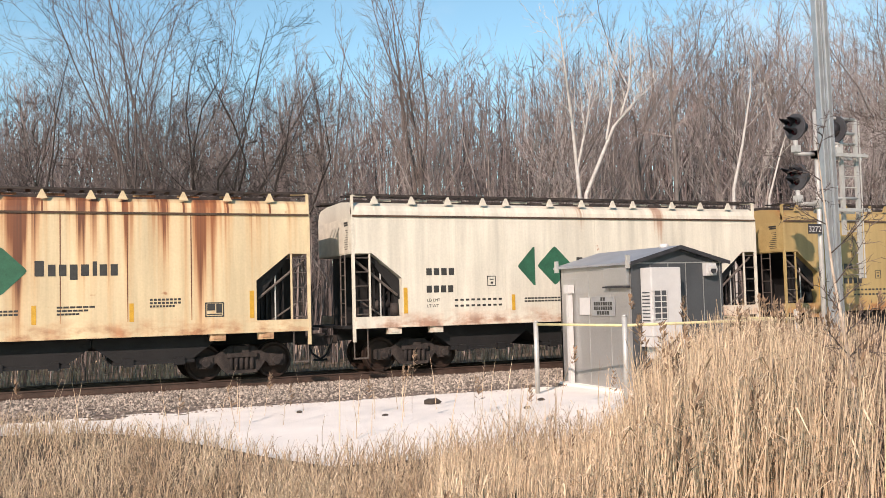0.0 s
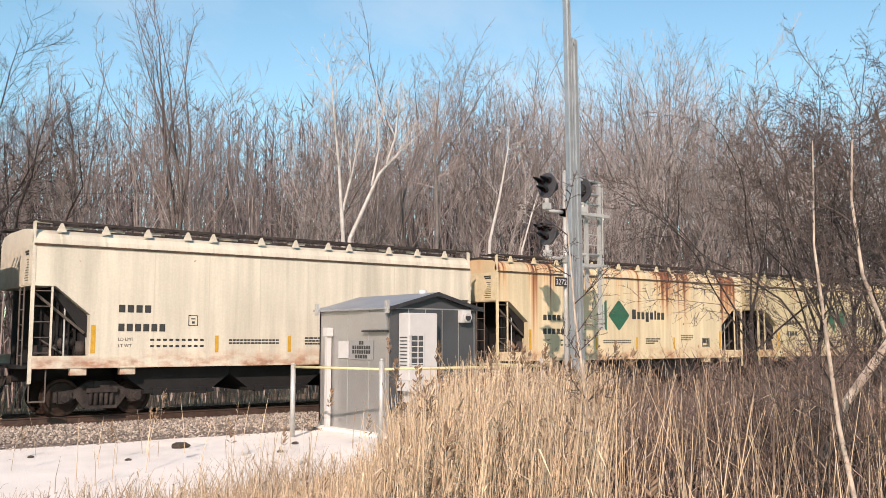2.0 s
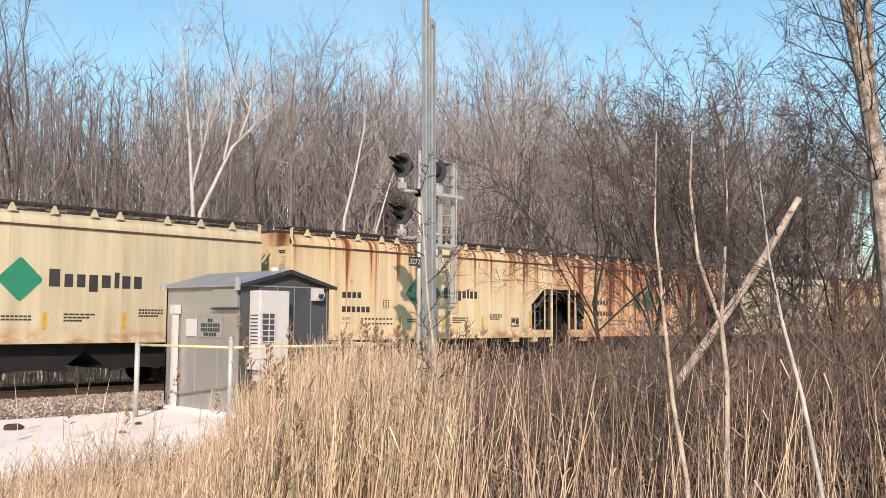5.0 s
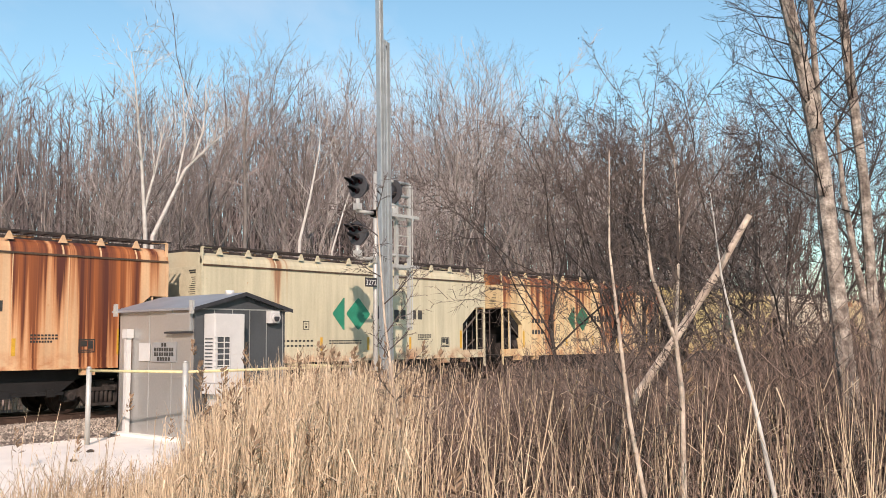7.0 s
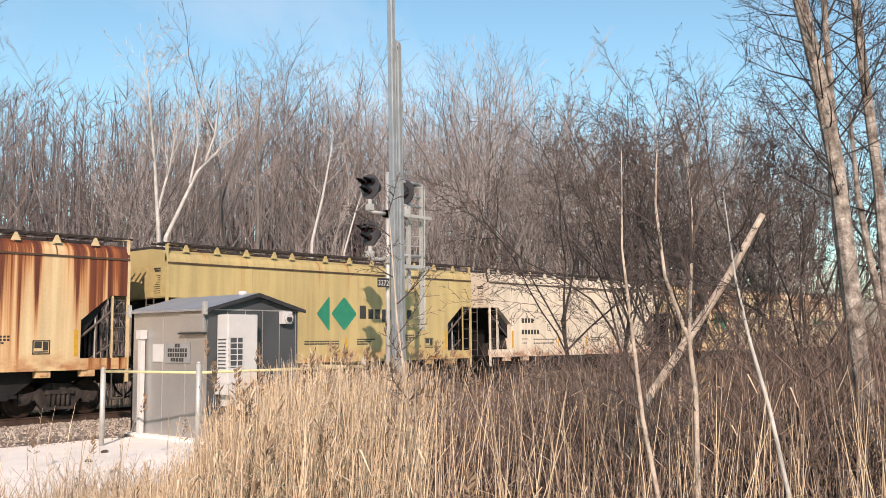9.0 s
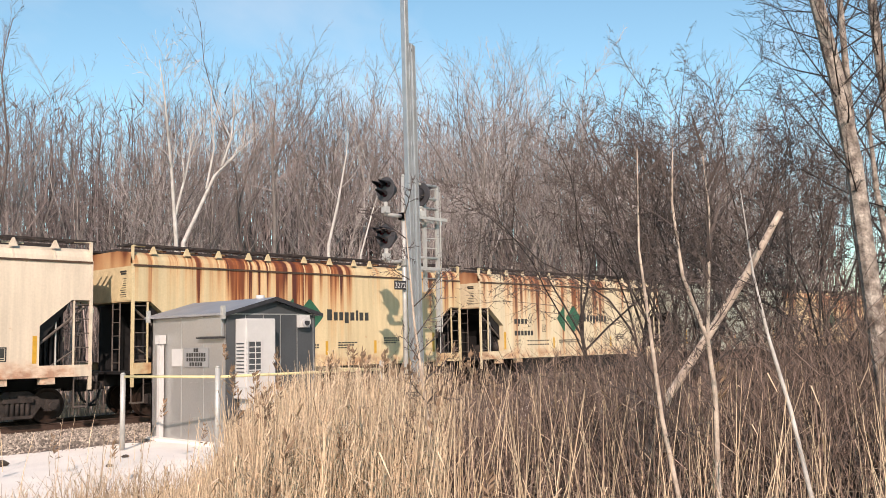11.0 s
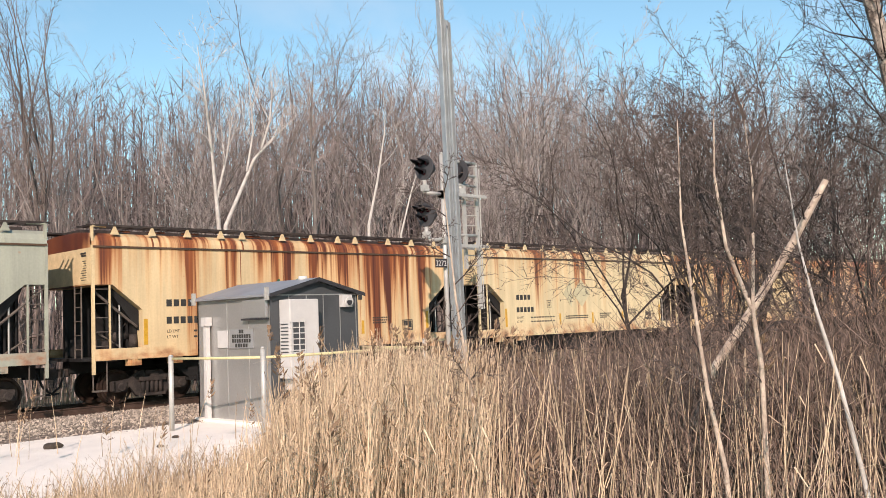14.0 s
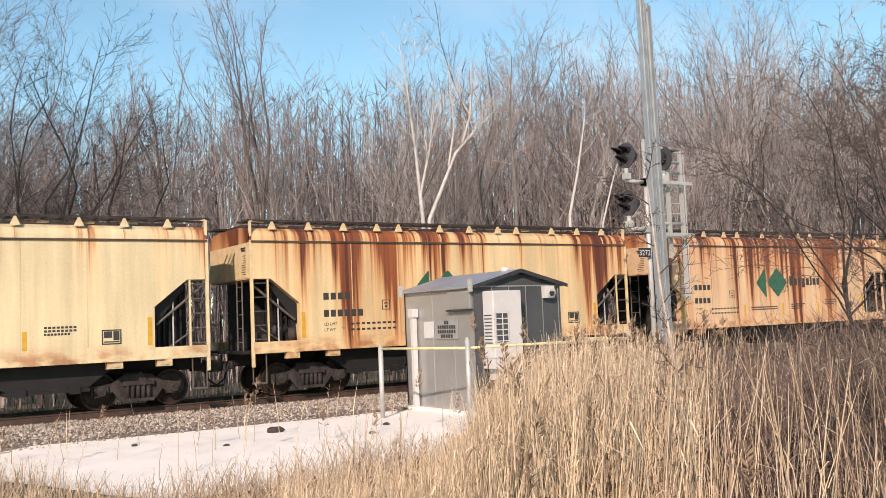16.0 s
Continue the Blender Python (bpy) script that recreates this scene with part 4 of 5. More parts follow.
# ---- the viewer's car mirror ----
def build_mirror():
    ob = tagged(new("car_side_mirror"), "black plastic door mirror of the parked car", "car mirror")
    az = radians(8.5)
    ob.location = (math.sin(az) * .66 + .012, math.cos(az) * .66, 1.682)
    ob.rotation_euler = (0, 0, -az)
    bm = mesh()
    box(bm, -.13, .085, -.05, .06, -.09, .085)
    bmesh.ops.bevel(bm, geom=bm.edges[:], offset=.053, segments=6, affect="EDGES", profile=.5)
    for f in bm.faces:
        f.smooth = True
    part("housing", bm, M_PLASTIC, ob)
    bm = mesh()
    box(bm, -.10, .055, -.056, -.052, -.06, .05)
    part("mirror_glass", bm, M_MIRROR, ob)
    bm = mesh()
    rod(bm, (-.08, .01, -.08), (-.22, .02, -.22), .03, .035, 10)
    part("arm", bm, M_PLASTIC, ob)


build_mirror()


# ---- plants ----
def polar(az, d):
    a = radians(az)
    return math.sin(a) * d, math.cos(a) * d


def in_shelter(x, y):
    return 12.0 < x < 15.5 and 17.95 < y < 21.6


def make_blades(name, spots, mat, label, category, rng, leaves=2, plume=0.0, plume_mat=None, width=0.006, stiff=0.09):
    """Stalks of dead reed or grass, each with a few bent leaves; one mesh."""
    v, f, pv, pf = [], [], [], []
    for x, y, h in spots:
        z = ground_height(x, y) - .02
        lean = Vector((rng.gauss(.03, stiff), rng.gauss(0, stiff), 1)).normalized()
        side = Vector((y, -x, 0)).normalized()
        w = width * rng.uniform(.7, 1.4)
        base = Vector((x, y, z))
        bend = Vector((rng.gauss(.03, stiff), rng.gauss(0, stiff), 0)) * h
        n = len(v)
        pts = [base, base + lean * h * .5 + bend * .2, base + lean * h + bend]
        depth = Vector((side.y, -side.x, 0))
        for i, p in enumerate(pts):
            r = w * (1, .8, .25)[i]
            v += [p - side * r, p + side * r, p + depth * r]
        for i in range(2):
            a = n + i * 3
            for k in range(3):
                f.append((a + k, a + (k + 1) % 3, a + 3 + (k + 1) % 3, a + 3 + k))
        for _ in range(leaves):
            u = rng.uniform(.2, .95)
            s = base + lean * h * u + bend * u * u
            a = rng.random() * 6.28
            d = Vector((math.cos(a), math.sin(a), rng.uniform(.3, 1.4))).normalized()
            ln = h * rng.uniform(.12, .28)
            m = s + d * ln * .5
            e = s + d * ln * .8 + Vector((d.x, d.y, -.6)) * ln * .4
            q = len(v)
            cr = d.cross(Vector((0, 0, 1))).normalized() * w * 1.2
            v += [s - cr * .5, s + cr * .5, m + cr, m - cr, e]
            f += [(q, q + 1, q + 2, q + 3), (q + 3, q + 2, q + 4)]
        if plume and rng.random() < plume:
            tip = pts[2]
            big = rng.uniform(.8, 1.5)
            for _ in range(26):
                a = rng.random() * 6.28
                u = rng.random()
                s = tip - lean * u * .30 * big
                w2 = (.03 + .06 * u) * big
                e = s + Vector((math.cos(a) * w2 + .03, math.sin(a) * w2, rng.uniform(.03, .12)))
                q = len(pv)
                k = Vector((rng.uniform(-1, 1), rng.uniform(-1, 1), 0)) * .022
                pv += [s, (s + e) / 2 + k, e, (s + e) / 2 - k]
                pf.append((q, q + 1, q + 2, q + 3))
    ob = tagged(part(name, (v, f), mat, None), label, category, kind="stuff")
    if pv:
        part("plumes", (pv, pf), plume_mat, ob, "brown feathery seed heads")
    return ob


def reed_top(az):
    """How high the reeds stand in a direction: low by the gravel, tall towards the brush."""
    return float(np.interp(az, (18, 26, 31, 33.4, 34.6, 36.5, 40, 60), (-9.4, -8.2, -7.4, -6.4, -4.0, -1.7, -.7, -1.2)))


rng = random.Random(11)
spots = []
while len(spots) < 10500:
    az, d = rng.uniform(22, 76), rng.uniform(8.2, 19.0)
    x, y = polar(az, d)
    if in_shelter(x, y) or (y > 16.8 and x < 12.9) or y > 20.5:
        continue
    if az < 33 and (y > gravel_edge(x) - .4 or rng.random() < .5):
        continue
    if az > 41 and rng.random() < min(.94, (az - 41) / 8):
        continue
    top = 1.9 + d * math.tan(radians(reed_top(az) + 1.2 * noise.noise((x * .6, y * .6, 4)))) - ground_height(x, y)
    h = top * (1 - .5 * rng.random())
    if h < .35 or h > 2.7:
        continue
    spots.append((x, y, h))
make_blades("reeds", spots, M_REED, "tall straw-coloured dead reeds with brown seed heads", "reeds", rng, 1, .01, M_PLUME, .0056, .075)
spots = []
while len(spots) < 11500:
    az, d = rng.uniform(-14, 36), rng.uniform(9.5, 20.5)
    x, y = polar(az, d)
    if y > gravel_edge(x) + .3 * noise.noise((x, y, 0)) + (.3 if rng.random() < .03 else 0):
        continue
    h = rng.uniform(.25, .55) * (1 + .5 * min(1.0, max(0.0, (az - 6) / 22))) * (1 + .5 * noise.noise((x * .5, y * .5, 1)))
    spots.append((x, y, h))
make_blades("dry_grass", spots, M_GRASS, "matted dry tan grass along the gravel", "grass", rng, 2, 0, None, .0055, .2)
spots = []
while len(spots) < 46:
    az, d = rng.uniform(34.2, 50), rng.uniform(12, 17)
    x, y = polar(az, d)
    if not in_shelter(x, y):
        spots.append((x, y, rng.uniform(2.0, 2.75)))
make_blades("plumed_reeds", spots, M_REED, "tallest dead reeds with feathery brown plumes", "reeds", rng, 2, .95, M_PLUME, .007, .05)
spots = [(rng.uniform(-40, 60), rng.uniform(28.6, 33), rng.uniform(.5, 1.3)) for _ in range(3200)]
make_blades("far_grass", spots, M_REED, "dead reeds beyond the track", "grass", rng, 2, 0, None, .012)
spots = []
while len(spots) < 60:
    az, d = rng.uniform(-3, 33), rng.uniform(16, 20.5)
    x, y = polar(az, d)
    if not in_shelter(x, y):
        spots.append((x, y, rng.uniform(.5, 1.25)))
make_blades("weed_stalks", spots, M_REED, "sparse dry weed stalks on the gravel", "weeds", rng, 2, .3, M_PLUME, .006)


LIMB = [.009]


def grow(tub, start, way, length, radius, level, rng, kinds, sides=3):
    """A limb with its side limbs; kinds: per level (count, length ratio, angle, up-pull, first bare share)."""
    n = (9, 4, 2, 1)[min(level, 3)]
    pts, radii = [start], [radius]
    d = Vector(way).normalized()
    up = kinds[level][3] if level < len(kinds) else .1
    for i in range(n):
        d = (d + Vector((rng.gauss(0, .07), rng.gauss(0, .07), rng.gauss(0, .05))) * (1 + .5 * level) + Vector((0, 0, up * .25))).normalized()
        pts.append(pts[-1] + d * length / n)
        radii.append(radius * (1 - .82 * (i + 1) / n))
    tub[min(level, 1)].add(pts, radii, sides if level == 0 else (4 if level == 1 and radius > .03 else 3))
    if level >= len(kinds):
        return
    count, ratio, ang, _, bare = kinds[level]
    for k in range(count):
        u = bare + (1 - bare) * (k + rng.random()) / count
        i = min(int(u * n), n - 1)
        p = pts[i].lerp(pts[i + 1], u * n - i)
        dd = (pts[i + 1] - pts[i]).normalized()
        a = rng.random() * math.tau
        o = dd.orthogonal().normalized()
        o = (o * math.cos(a) + dd.cross(o) * math.sin(a))
        t = radians(ang * rng.uniform(.7, 1.25))
        w = dd * math.cos(t) + o * math.sin(t)
        ln = length * ratio * rng.uniform(.6, 1.2) * (1.15 - .75 * u if level == 0 else 1 - .4 * u)
        grow(tub, p, w, ln, max(LIMB[0], radius * (1 - .8 * u) * .42), level + 1, rng, kinds)


def tree_thing(name, data, label, at, turn=0, size=1.0, group=""):
    ob = tagged(new(name), label, "tree", group)
    ob.matrix_basis = pose(at[0], at[1], at[2], 0, 0, turn) @ Matrix.Scale(size, 4)
    for part_name, d, mat in data:
        p = part(part_name, d, mat, ob)
        if part_name == "cone_scatter":
            tagged(p, "small dark cones", kind="stuff")
    return ob


# per limb level: side limbs, their length ratio, their angle, segments
FULL = ((11, .42, 33, 7), (7, .48, 40, 3), (5, .5, 42, 2), (0, 0, 0, 1))
LIGHT = ((12, .27, 26, 6), (5, .48, 36, 3), (5, .55, 36, 2), (0, 0, 0, 1))
DENSE = ((11, .42, 46, 7), (8, .46, 46, 3), (6, .5, 46, 2), (0, 0, 0, 1))
FINEST = (.02, .012, .0085, .006)


def limb(tub, p, way, length, r, level, rng, spec, wild, tips=None):
    """An ascending limb that bends upwards, with its side limbs and twigs."""
    count, ratio, ang, n = spec[level]
    d = Vector(way).normalized()
    pts, radii = [p], [r]
    for i in range(n):
        d = (d + Vector((rng.gauss(0, .09), rng.gauss(0, .09), rng.gauss(0, .05))) * wild * (1.7 if level == 0 else 1.0) + Vector((0, 0, .03 if spec is DENSE else .07))).normalized()
        pts.append(pts[-1] + d * length / n)
        radii.append(r * (1 - .8 * (i + 1) / n))
    tub[0 if level == 0 else 1].add(pts, radii, 5 if level == 0 else 3)
    if tips is not None and level >= 2:
        tips.append(pts[-1])
    for k in range(count):
        u = .16 + .84 * (k + rng.random()) / count
        i = min(int(u * n), n - 1)
        q = pts[i].lerp(pts[i + 1], u * n - i)
        dd = (pts[i + 1] - pts[i]).normalized()
        a = rng.random() * math.tau
        o = dd.orthogonal().normalized()
        o = o * math.cos(a) + dd.cross(o) * math.sin(a)
        t = radians(ang * rng.uniform(.6, 1.3))
        limb(tub, q, dd * math.cos(t) + o * math.sin(t), length * ratio * rng.uniform(.6, 1.25) * (1.1 - .55 * u), max(FINEST[level + 1], r * (1 - .75 * u) * .42), level + 1, rng, spec, wild, tips)


def crown_tree(seed, height, radius, leaders, spread, fork, spec, bark, twig, wild=1.0, cones=0):
    """A bare tree whose trunk forks into ascending leaders that share one rounded crown."""
    rng = random.Random(seed)
    tub, tips = (Tubes(), Tubes()), []
    pts, d = [Vector((0, 0, 0))], Vector((0, 0, 1))
    for i in range(4):
        d = (d + Vector((rng.gauss(0, .05), rng.gauss(0, .05), 0)) * wild).normalized()
        pts.append(pts[-1] + d * height * fork / 4)
    tub[0].add(pts, [radius * (1 - .1 * i) for i in range(5)], 7)
    for k in range(leaders):
        u = .5 + .5 * (k + 1) / leaders
        q = pts[2].lerp(pts[4], (u - .5) * 2)
        a, t = k * 2.4 + rng.random(), radians(spread * rng.uniform(.25, 1.25))
        way = Vector((math.cos(a) * math.sin(t), math.sin(a) * math.sin(t), math.cos(t)))
        limb(tub, q, way, (height - q.z) * rng.uniform(.74, 1.0), radius * rng.uniform(.3, .5), 0, rng, spec, wild, tips)
    out = [("trunk", tub[0].data(), bark), ("crown", tub[1].data(), twig)]
    if cones:
        v, f = [], []
        for _ in range(cones):
            c, r = rng.choice(tips) + Vector((rng.gauss(0, .05), rng.gauss(0, .05), rng.gauss(0, .04))), rng.uniform(.009, .017)
            n = len(v)
            v += [c + Vector((r, 0, -r)), c + Vector((-r * .6, r, -r)), c + Vector((-r * .6, -r, -r)), c + Vector((0, 0, r * 1.5))]
            f += [(n, n + 2, n + 1), (n, n + 1, n + 3), (n + 1, n + 2, n + 3), (n + 2, n, n + 3)]
        out.append(("cone_scatter", (v, f), M_CONE))
    return out


def wood_height(x):
    """The wood rises along the track."""
    return float(np.interp(x, (-10, 4, 8, 12, 21, 37, 53, 100), (10, 10.4, 10.8, 11.8, 13.4, 17.0, 19.6, 24.0)))


kinds_made = []
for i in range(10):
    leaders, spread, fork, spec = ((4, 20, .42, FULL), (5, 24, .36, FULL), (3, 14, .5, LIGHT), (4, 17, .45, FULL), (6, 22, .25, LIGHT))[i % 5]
    kinds_made.append(tree_thing("forest_tree", crown_tree(100 + i, 14, .11 if i % 3 else .14, leaders, spread, fork, spec, M_BARK, M_BRIGHTTWIG if i > 4 else M_TWIG, 1.0),
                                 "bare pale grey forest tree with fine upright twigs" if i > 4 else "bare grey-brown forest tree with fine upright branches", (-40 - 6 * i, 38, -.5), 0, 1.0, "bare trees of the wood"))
rng = random.Random(21)
for row, (y0, y1, step, x, x1) in enumerate(((34.5, 38.5, 1.75, -8, 100), (39, 44, 2.0, -10, 110), (45, 53, 2.3, -12, 125))):
    while x < x1:
        y = rng.uniform(y0, y1)
        h = wood_height(x * 36 / y) * (y / 36) ** .9 * rng.uniform(.80, 1.06)
        if row == 0:
            h *= rng.uniform(.7, 1.0)
        # trees with the brightened twig colour prevail further along x
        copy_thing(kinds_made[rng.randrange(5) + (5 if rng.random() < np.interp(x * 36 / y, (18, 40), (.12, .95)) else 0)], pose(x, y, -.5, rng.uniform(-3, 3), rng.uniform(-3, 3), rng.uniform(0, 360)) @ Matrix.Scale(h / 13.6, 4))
        x += step * rng.uniform(.5, 1.5) * (1 if x < 34 else 1.5 if x < 48 else 2.1)


# undergrowth, and the dense stand behind
def stand(name, label, mat, count, xr, yr, size, twigs, thick, seed):
    rng = random.Random(seed)
    tub = Tubes()
    for _ in range(count):
        x, y = rng.uniform(*xr), rng.uniform(*yr)
        h = size(x, y, rng)
        b = Vector((x, y, -.5))
        t = b + Vector((rng.gauss(0, .08), rng.gauss(0, .08), 1)) * h
        tub.add([b, b.lerp(t, .6) + Vector((rng.gauss(0, .12), 0, 0)), t], [thick, thick * .7, .008])
        for _ in range(twigs):
            p = b.lerp(t, rng.uniform(.3, .98) ** .8)
            tub.add([p, p + Vector((rng.gauss(0, .7), rng.gauss(0, .7), rng.uniform(.4, 1.9)))], [thick * .42, .006])
    tagged(part(name, tub.data(), mat, None), label, "wood", kind="stuff")


stand("undergrowth", "thin pale saplings and brush under the wood", M_SAPLING, 3200, (-14, 130), (32.5, 50), lambda x, y, r: r.uniform(3, 8), 6, .032, 5)
stand("side_wood", "bare thin trees of the wood farther along the track", M_SAPLING, 1000, (90, 240), (31, 80), lambda x, y, r: r.uniform(7, 20), 9, .06, 8)
stand("far_wood", "dense grey-brown wood of bare trees in the distance", M_FARWOOD, 3500, (-30, 135), (50, 82), lambda x, y, r: min(27, (wood_height(x * 36 / y) * y / 36) * r.uniform(.62, .92)), 15, .07, 6)

stand("distant_wood", "hazy grey wood behind the nearer trees", M_FARWOOD, 1400, (-60, 130), (84, 130), lambda x, y, r: min(26, (wood_height(x * 36 / y) * y / 36) * r.uniform(.5, .74)), 6, .15, 7)


# larger trees that stand over the wood
for at, h, seed, leaders, spread, fork, spec, dark, label in (
        ((26.3, 37), 17.8, 31, 4, 12, .5, LIGHT, 0, "tall bare poplar rising over the wood"), ((46, 37), 20.5, 32, 10, 15, .35, FULL, 2, "tall bare forked tree rising over the wood"),
        ((3.3, 34.5), 15.2, 33, 13, 17, .12, FULL, 2, "tall many-stemmed bare tree with fine twigs"), ((14.2, 36), 16.5, 34, 9, 10, .45, LIGHT, 2, "tall bare tree with upright limbs"),
        ((10.6, 36), 13.0, 38, 4, 9, .5, LIGHT, 0, "slim bare tree with upright limbs"), ((-.4, 33.5), 14.0, 35, 6, 32, .28, DENSE, 1, "dark gnarled bare tree"),
        ((5.7, 34), 14.0, 36, 6, 24, .35, DENSE, 1, "dark spreading bare tree"), ((8.4, 35), 11.5, 37, 6, 30, .3, DENSE, 1, "dark spreading bare tree")):
    tree_thing("tall_tree", crown_tree(seed, h, .13, leaders, spread, fork, spec, M_DARKBARK if dark == 1 else M_GREYWOOD, M_DARKBARK if dark == 1 else M_GREYWOOD, 1.7 if dark == 1 else .9),
               label, (at[0], at[1], -.5))


# near trees beside the reeds
def stem_tree(name, label, pts, radii, bark, twig, seed, kinds, limbs=14, first=.3, ln=1.6, forks=(), thick=.35):
    """A trunk along given bends, with limbs."""
    rng = random.Random(seed)
    tub = (Tubes(), Tubes())
    pts = [Vector(p) for p in pts]
    tub[0].add(pts, radii, 10)
    base = pts[0].copy()
    for fork_pts, fork_radii in forks:
        tub[0].add([Vector(p) for p in fork_pts], fork_radii, 8)
        for k in range(6):
            u = .3 + .7 * (k + rng.random()) / 6
            i = min(int(u * (len(fork_pts) - 1)), len(fork_pts) - 2)
            q = Vector(fork_pts[i]).lerp(Vector(fork_pts[i + 1]), u * (len(fork_pts) - 1) - i)
            a = rng.random() * math.tau
            grow(tub, q, (math.cos(a) * .6, math.sin(a) * .6, 1), ln * rng.uniform(.5, 1.1), .02, 1, rng, kinds)
    for k in range(limbs):
        u = first + (1 - first) * (k + rng.random()) / limbs
        i = min(int(u * (len(pts) - 1)), len(pts) - 2)
        w = u * (len(pts) - 1) - i
        p, r = pts[i].lerp(pts[i + 1], w), radii[i] * (1 - w) + radii[i + 1] * w
        a = rng.random() * math.tau
        grow(tub, p, (math.cos(a), math.sin(a), rng.uniform(.2, 1.1)), ln * rng.uniform(.5, 1.2), max(.008, r * thick), 1, rng, kinds)
    for t in tub:
        t.v = [q - base for q in t.v]
    return tree_thing(name, [("trunk", tub[0].data(), bark), ("crown", tub[1].data(), twig)], label, base)


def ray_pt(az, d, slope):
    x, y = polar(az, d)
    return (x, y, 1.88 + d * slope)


K3 = ((0, 0, 0, 0, 0), (9, .55, 45, .25, .1), (6, .5, 42, .2, .1))
KB = ((0, 0, 0, 0, 0), (5, .5, 38, .4, .2), (4, .5, 36, .3, .1))


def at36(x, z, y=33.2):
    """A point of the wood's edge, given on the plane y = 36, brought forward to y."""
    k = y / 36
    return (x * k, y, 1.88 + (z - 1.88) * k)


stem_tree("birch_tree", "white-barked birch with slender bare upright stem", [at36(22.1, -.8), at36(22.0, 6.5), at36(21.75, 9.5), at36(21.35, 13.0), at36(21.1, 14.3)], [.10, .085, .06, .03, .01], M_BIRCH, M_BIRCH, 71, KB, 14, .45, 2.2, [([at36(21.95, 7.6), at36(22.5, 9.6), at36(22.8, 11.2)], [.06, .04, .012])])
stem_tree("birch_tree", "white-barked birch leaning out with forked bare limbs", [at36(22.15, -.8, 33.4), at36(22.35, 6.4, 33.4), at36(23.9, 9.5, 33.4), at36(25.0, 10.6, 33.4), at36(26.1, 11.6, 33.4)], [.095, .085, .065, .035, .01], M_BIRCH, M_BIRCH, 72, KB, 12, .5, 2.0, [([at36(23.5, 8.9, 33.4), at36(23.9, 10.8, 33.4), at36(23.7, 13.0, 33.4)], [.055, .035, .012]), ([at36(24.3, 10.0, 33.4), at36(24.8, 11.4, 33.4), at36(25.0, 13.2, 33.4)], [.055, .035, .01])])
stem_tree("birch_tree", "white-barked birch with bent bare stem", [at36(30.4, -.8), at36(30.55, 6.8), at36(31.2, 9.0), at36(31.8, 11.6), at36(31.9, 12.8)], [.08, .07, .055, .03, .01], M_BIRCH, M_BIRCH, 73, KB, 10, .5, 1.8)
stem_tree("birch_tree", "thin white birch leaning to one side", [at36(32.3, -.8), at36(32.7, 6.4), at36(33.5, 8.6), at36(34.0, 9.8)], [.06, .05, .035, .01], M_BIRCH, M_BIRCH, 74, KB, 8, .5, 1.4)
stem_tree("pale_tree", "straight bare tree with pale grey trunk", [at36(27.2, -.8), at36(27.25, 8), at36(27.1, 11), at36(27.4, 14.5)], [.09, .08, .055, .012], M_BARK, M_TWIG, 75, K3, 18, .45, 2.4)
LIMB[0] = .004
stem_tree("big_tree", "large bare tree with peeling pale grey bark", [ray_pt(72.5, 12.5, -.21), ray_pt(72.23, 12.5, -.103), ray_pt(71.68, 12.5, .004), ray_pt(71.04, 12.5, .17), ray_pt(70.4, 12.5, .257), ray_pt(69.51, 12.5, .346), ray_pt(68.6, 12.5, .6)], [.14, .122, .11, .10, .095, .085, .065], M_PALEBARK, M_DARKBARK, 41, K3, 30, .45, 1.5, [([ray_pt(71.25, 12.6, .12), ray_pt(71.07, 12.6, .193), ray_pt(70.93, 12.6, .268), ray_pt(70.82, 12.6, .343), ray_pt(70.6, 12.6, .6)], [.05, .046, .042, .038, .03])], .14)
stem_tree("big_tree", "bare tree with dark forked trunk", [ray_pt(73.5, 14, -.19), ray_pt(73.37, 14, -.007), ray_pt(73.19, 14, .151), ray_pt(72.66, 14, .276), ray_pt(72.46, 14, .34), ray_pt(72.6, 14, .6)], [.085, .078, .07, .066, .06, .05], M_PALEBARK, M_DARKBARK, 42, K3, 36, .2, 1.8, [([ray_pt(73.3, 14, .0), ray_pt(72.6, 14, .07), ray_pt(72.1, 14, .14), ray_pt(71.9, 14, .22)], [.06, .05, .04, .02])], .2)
stem_tree("young_tree", "slender young tree with pale sunlit stem", [ray_pt(60.9, 9.6, -.25), ray_pt(60.67, 9.6, -.159), ray_pt(59.9, 9.6, -.079), ray_pt(59.38, 9.6, .019), ray_pt(58.97, 9.6, .095), ray_pt(59.1, 9.6, .20)], [.0272, .0247, .0213, .0170, .0110, .0043], M_SUNLITSTEM, M_NEARTWIG, 43, K3, 26, .35, .7)
stem_tree("leaning_tree", "pale broken trunk leaning across the brush", [ray_pt(56.6, 12, -.215), ray_pt(60.4, 12, -.056), ray_pt(62.68, 12, .002), ray_pt(64.95, 12, .062), ray_pt(67.04, 12, .125)], [.054, .052, .05, .046, .036], M_SUNLITSTEM, M_NEARTWIG, 44, K3, 6, .6, .6)
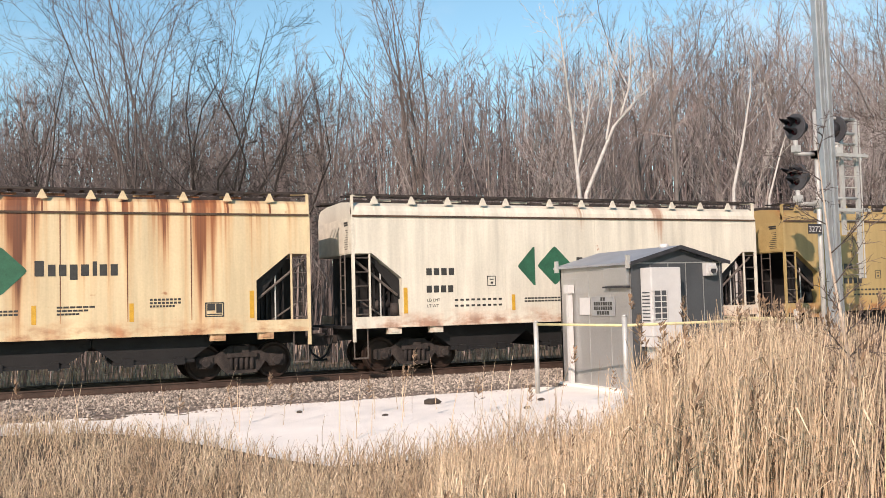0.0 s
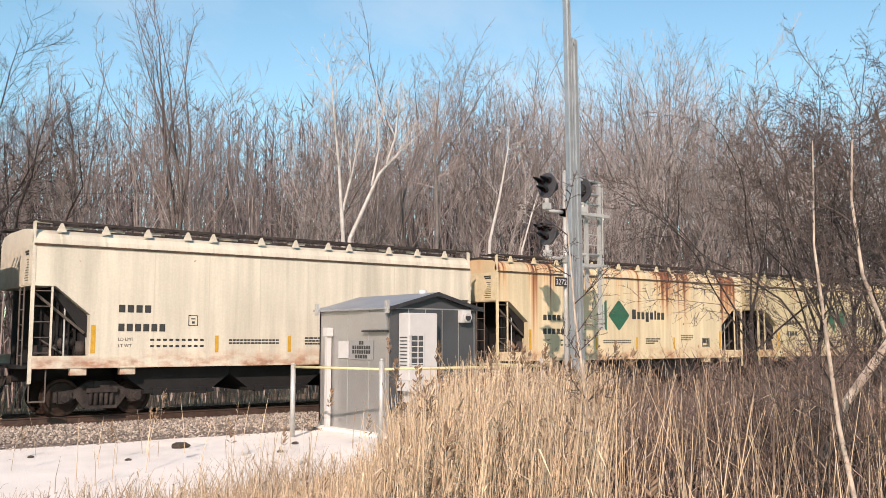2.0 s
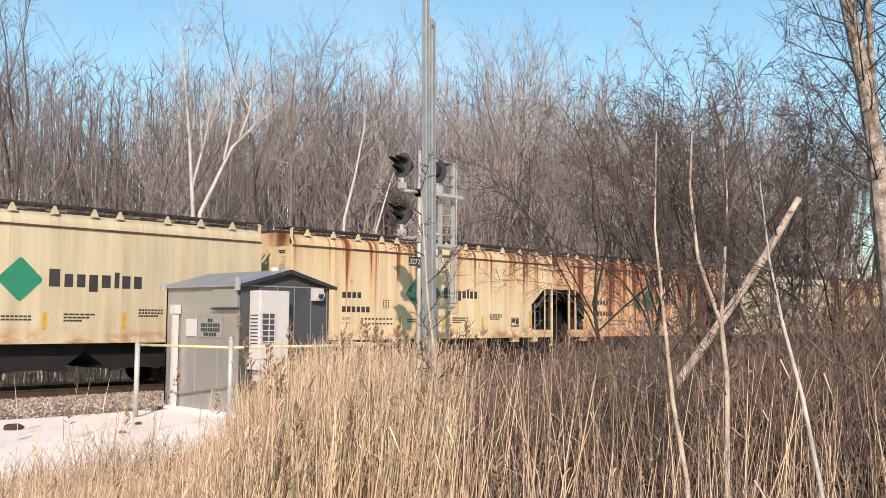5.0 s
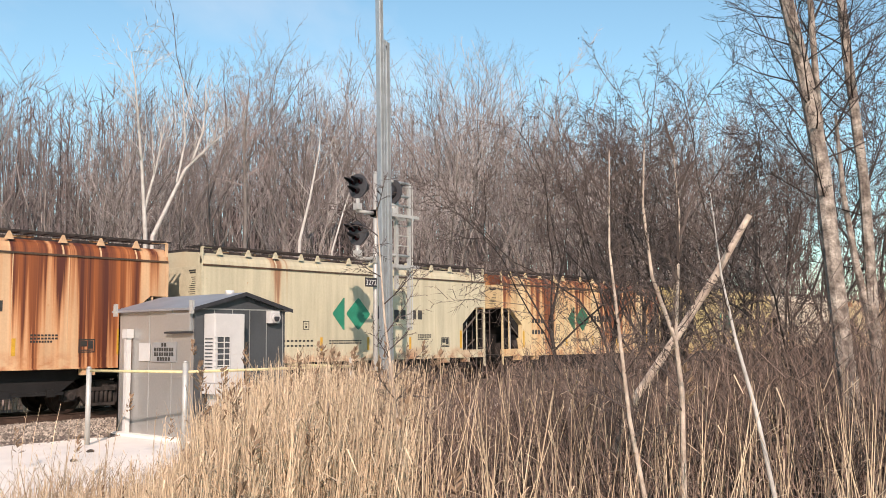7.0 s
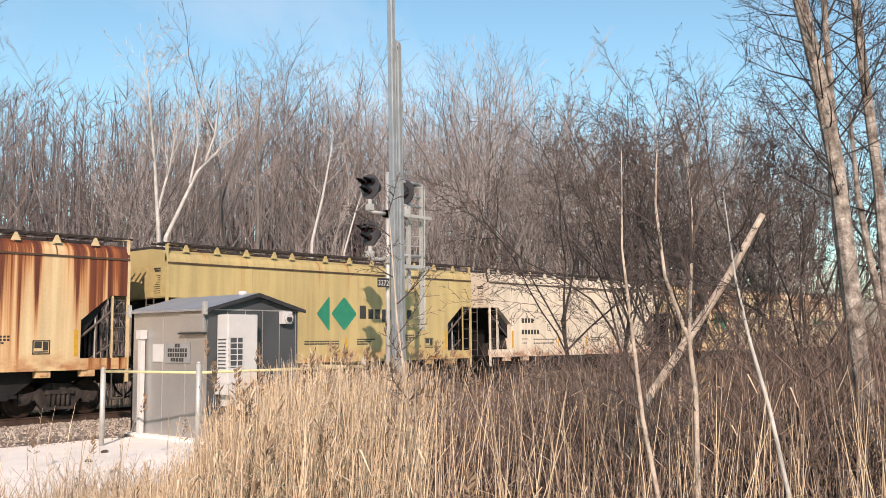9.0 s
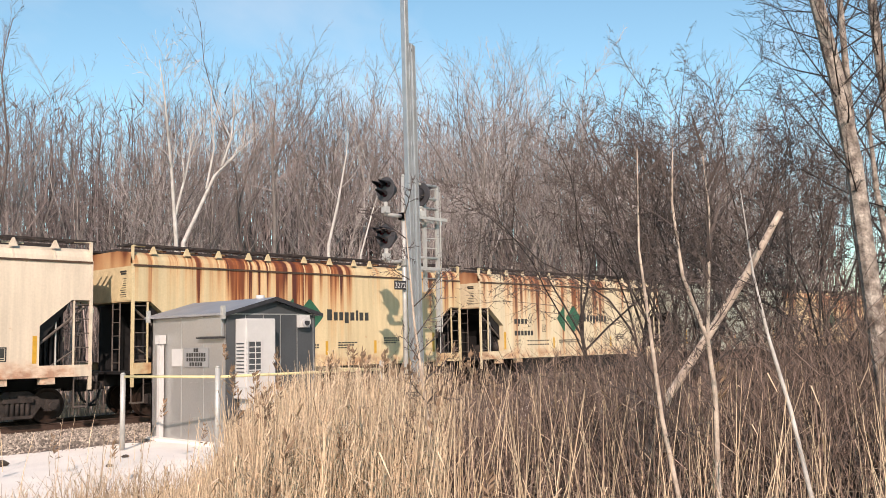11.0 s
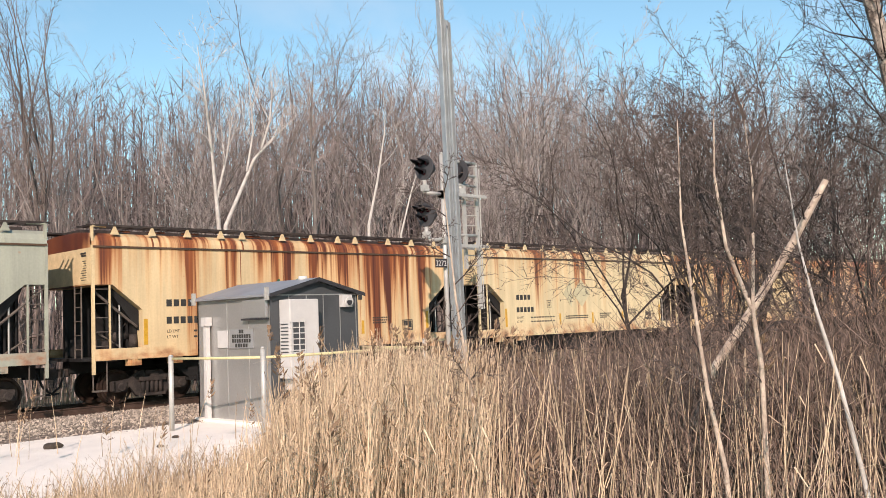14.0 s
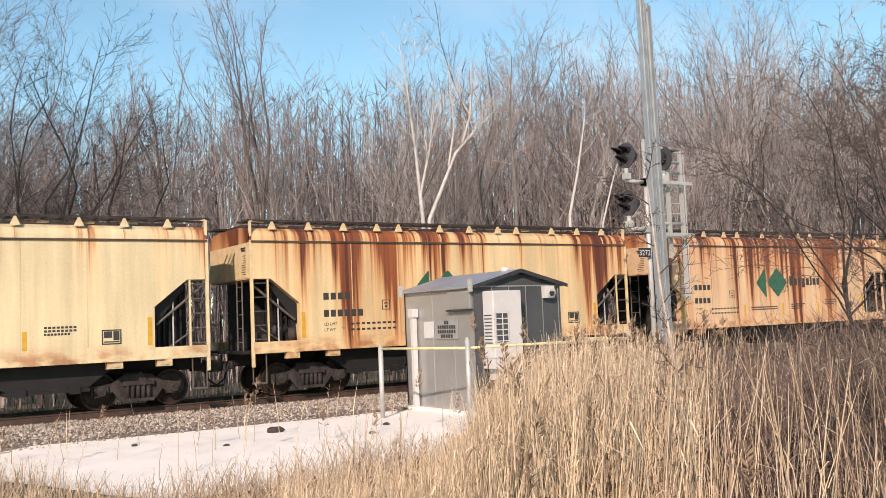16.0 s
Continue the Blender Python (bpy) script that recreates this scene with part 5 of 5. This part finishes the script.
stem_tree("forked_tree", "thin forked tree with pale stem", [ray_pt(62.8, 9.7, -.25), ray_pt(62.9, 9.7, -.156), ray_pt(62.96, 9.7, -.055), ray_pt(62.68, 9.7, -.001), ray_pt(61.42, 9.7, .065), ray_pt(61.0, 9.7, .14), ray_pt(61.2, 9.7, .21)], [.0272, .0255, .0238, .0213, .0170, .0119, .0043], M_SUNLITSTEM, M_NEARTWIG, 45, K3, 22, .3, .75, [([ray_pt(62.68, 9.7, -.001), ray_pt(62.9, 9.7, .06), ray_pt(63.1, 9.7, .13), ray_pt(62.8, 9.7, .21)], [.0187, .0153, .0102, .0043])])
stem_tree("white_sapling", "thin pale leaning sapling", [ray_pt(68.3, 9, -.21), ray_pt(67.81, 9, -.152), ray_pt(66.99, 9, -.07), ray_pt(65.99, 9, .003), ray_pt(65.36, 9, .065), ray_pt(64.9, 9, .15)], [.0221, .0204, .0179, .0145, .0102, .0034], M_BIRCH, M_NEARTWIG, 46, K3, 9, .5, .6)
stem_tree("sapling", "thin bare sapling standing in the reeds", [ray_pt(46.9, 10, -.24), ray_pt(46.69, 10, -.164), ray_pt(46.02, 10, -.06), ray_pt(45.43, 10, .022), ray_pt(44.9, 10, .15)], [.026, .023, .018, .013, .004], M_SUNLITSTEM, M_NEARTWIG, 47, K3, 14, .3, .6)
LIMB[0] = .0055
FINEST = (.016, .010, .0075, .006)
for az, d, h, seed in ((56.2, 23, 8.9, 51), (58.6, 22, 9.0, 52), (60.6, 23, 9.2, 58), (63.5, 22, 8.9, 59), (67, 21, 8.6, 54), (71, 25, 10.0, 56), (74.5, 22, 10, 61), (61.8, 18.5, 6.2, 63), (66, 18, 6.4, 64), (70.0, 14.8, 5.8, 66)):
    x, y = polar(az, d)
    tree_thing("alder_tree", crown_tree(seed, h, .07, 6, 30, .34, DENSE, M_DARKBARK, M_NEARTWIG, 1.3, 500), "dark bare alder with dense fine twigs and small cones", (x, y, -.6), 0, 1, "alders before the track")

# brush: tangled low twigs
rng = random.Random(61)
tub = Tubes()
count = 0
while count < 1850:
    az, d = rng.uniform(39, 82), rng.uniform(10.6, 20)
    if rng.random() > min(1, (az - 38) / 10):
        continue
    x, y = polar(az, d)
    if y > 18:
        continue
    count += 1
    z = ground_height(x, y) - .05
    for _ in range(4):
        way = Vector((rng.gauss(0, .28), rng.gauss(0, .28), 1)).normalized()
        h = rng.uniform(1.0, 2.3) * (1 + max(0, az - 48) / 38 * (d / 14))
        p0 = Vector((x + rng.gauss(0, .1), y + rng.gauss(0, .1), z))
        p1 = p0 + way * h * .5
        p2 = p1 + (way + Vector((rng.gauss(0, .2), rng.gauss(0, .2), 0))) * h * .5
        tub.add([p0, p1, p2], [.010, .0075, .003])
        for _ in range(5):
            q = p0.lerp(p1, rng.uniform(.5, 1)) if rng.random() < .4 else p1.lerp(p2, rng.random())
            w = Vector((rng.gauss(0, .5), rng.gauss(0, .5), rng.uniform(.1, .8)))
            tub.add([q, q + w * .5 + Vector((0, 0, .08))], [.0055, .0025])
tagged(part("brush", tub.data(), M_BRUSH, None), "tangled grey-brown twigs of leafless brush", "brush", kind="stuff")
spots = []
while len(spots) < 1300:
    az, d = rng.uniform(45, 80), rng.uniform(7.6, 16)
    x, y = polar(az, d)
    if y < 17.5:
        spots.append((x, y, rng.uniform(.8, 1.75) * (1 + .2 * noise.noise((x, y, 2)))))
make_blades("dead_stalks", spots, M_STALK, "thin pale dead stalks standing in the brush", "stalks", rng, 1, 0, None, .0045, .13)


def motions():
    for k, car, wheels in train:
        x = FIRST + k * PITCH
        # the wheels roll while the car is in sight
        t0, t1 = max(0.0, (x - 60) / SPEED), min(16.0, (x + 6) / SPEED)
        f0, f1 = int(t0 * 30), int(t1 * 30)
        steps = sorted({0, 480, *range(f0, f1 + 1)})
        for w, s in wheels:
            walk(w, [(i / 30, pose(s, 0, WHEEL_R, 0, -math.degrees(SPEED * (min(max(i, f0), f1) - f0) / 30 / WHEEL_R) % 360, 0)) for i in steps])
        walk(car, [(t, pose(x - SPEED * t, SIDE_Y, 0)) for t in (0, 8, 16)])


motions()
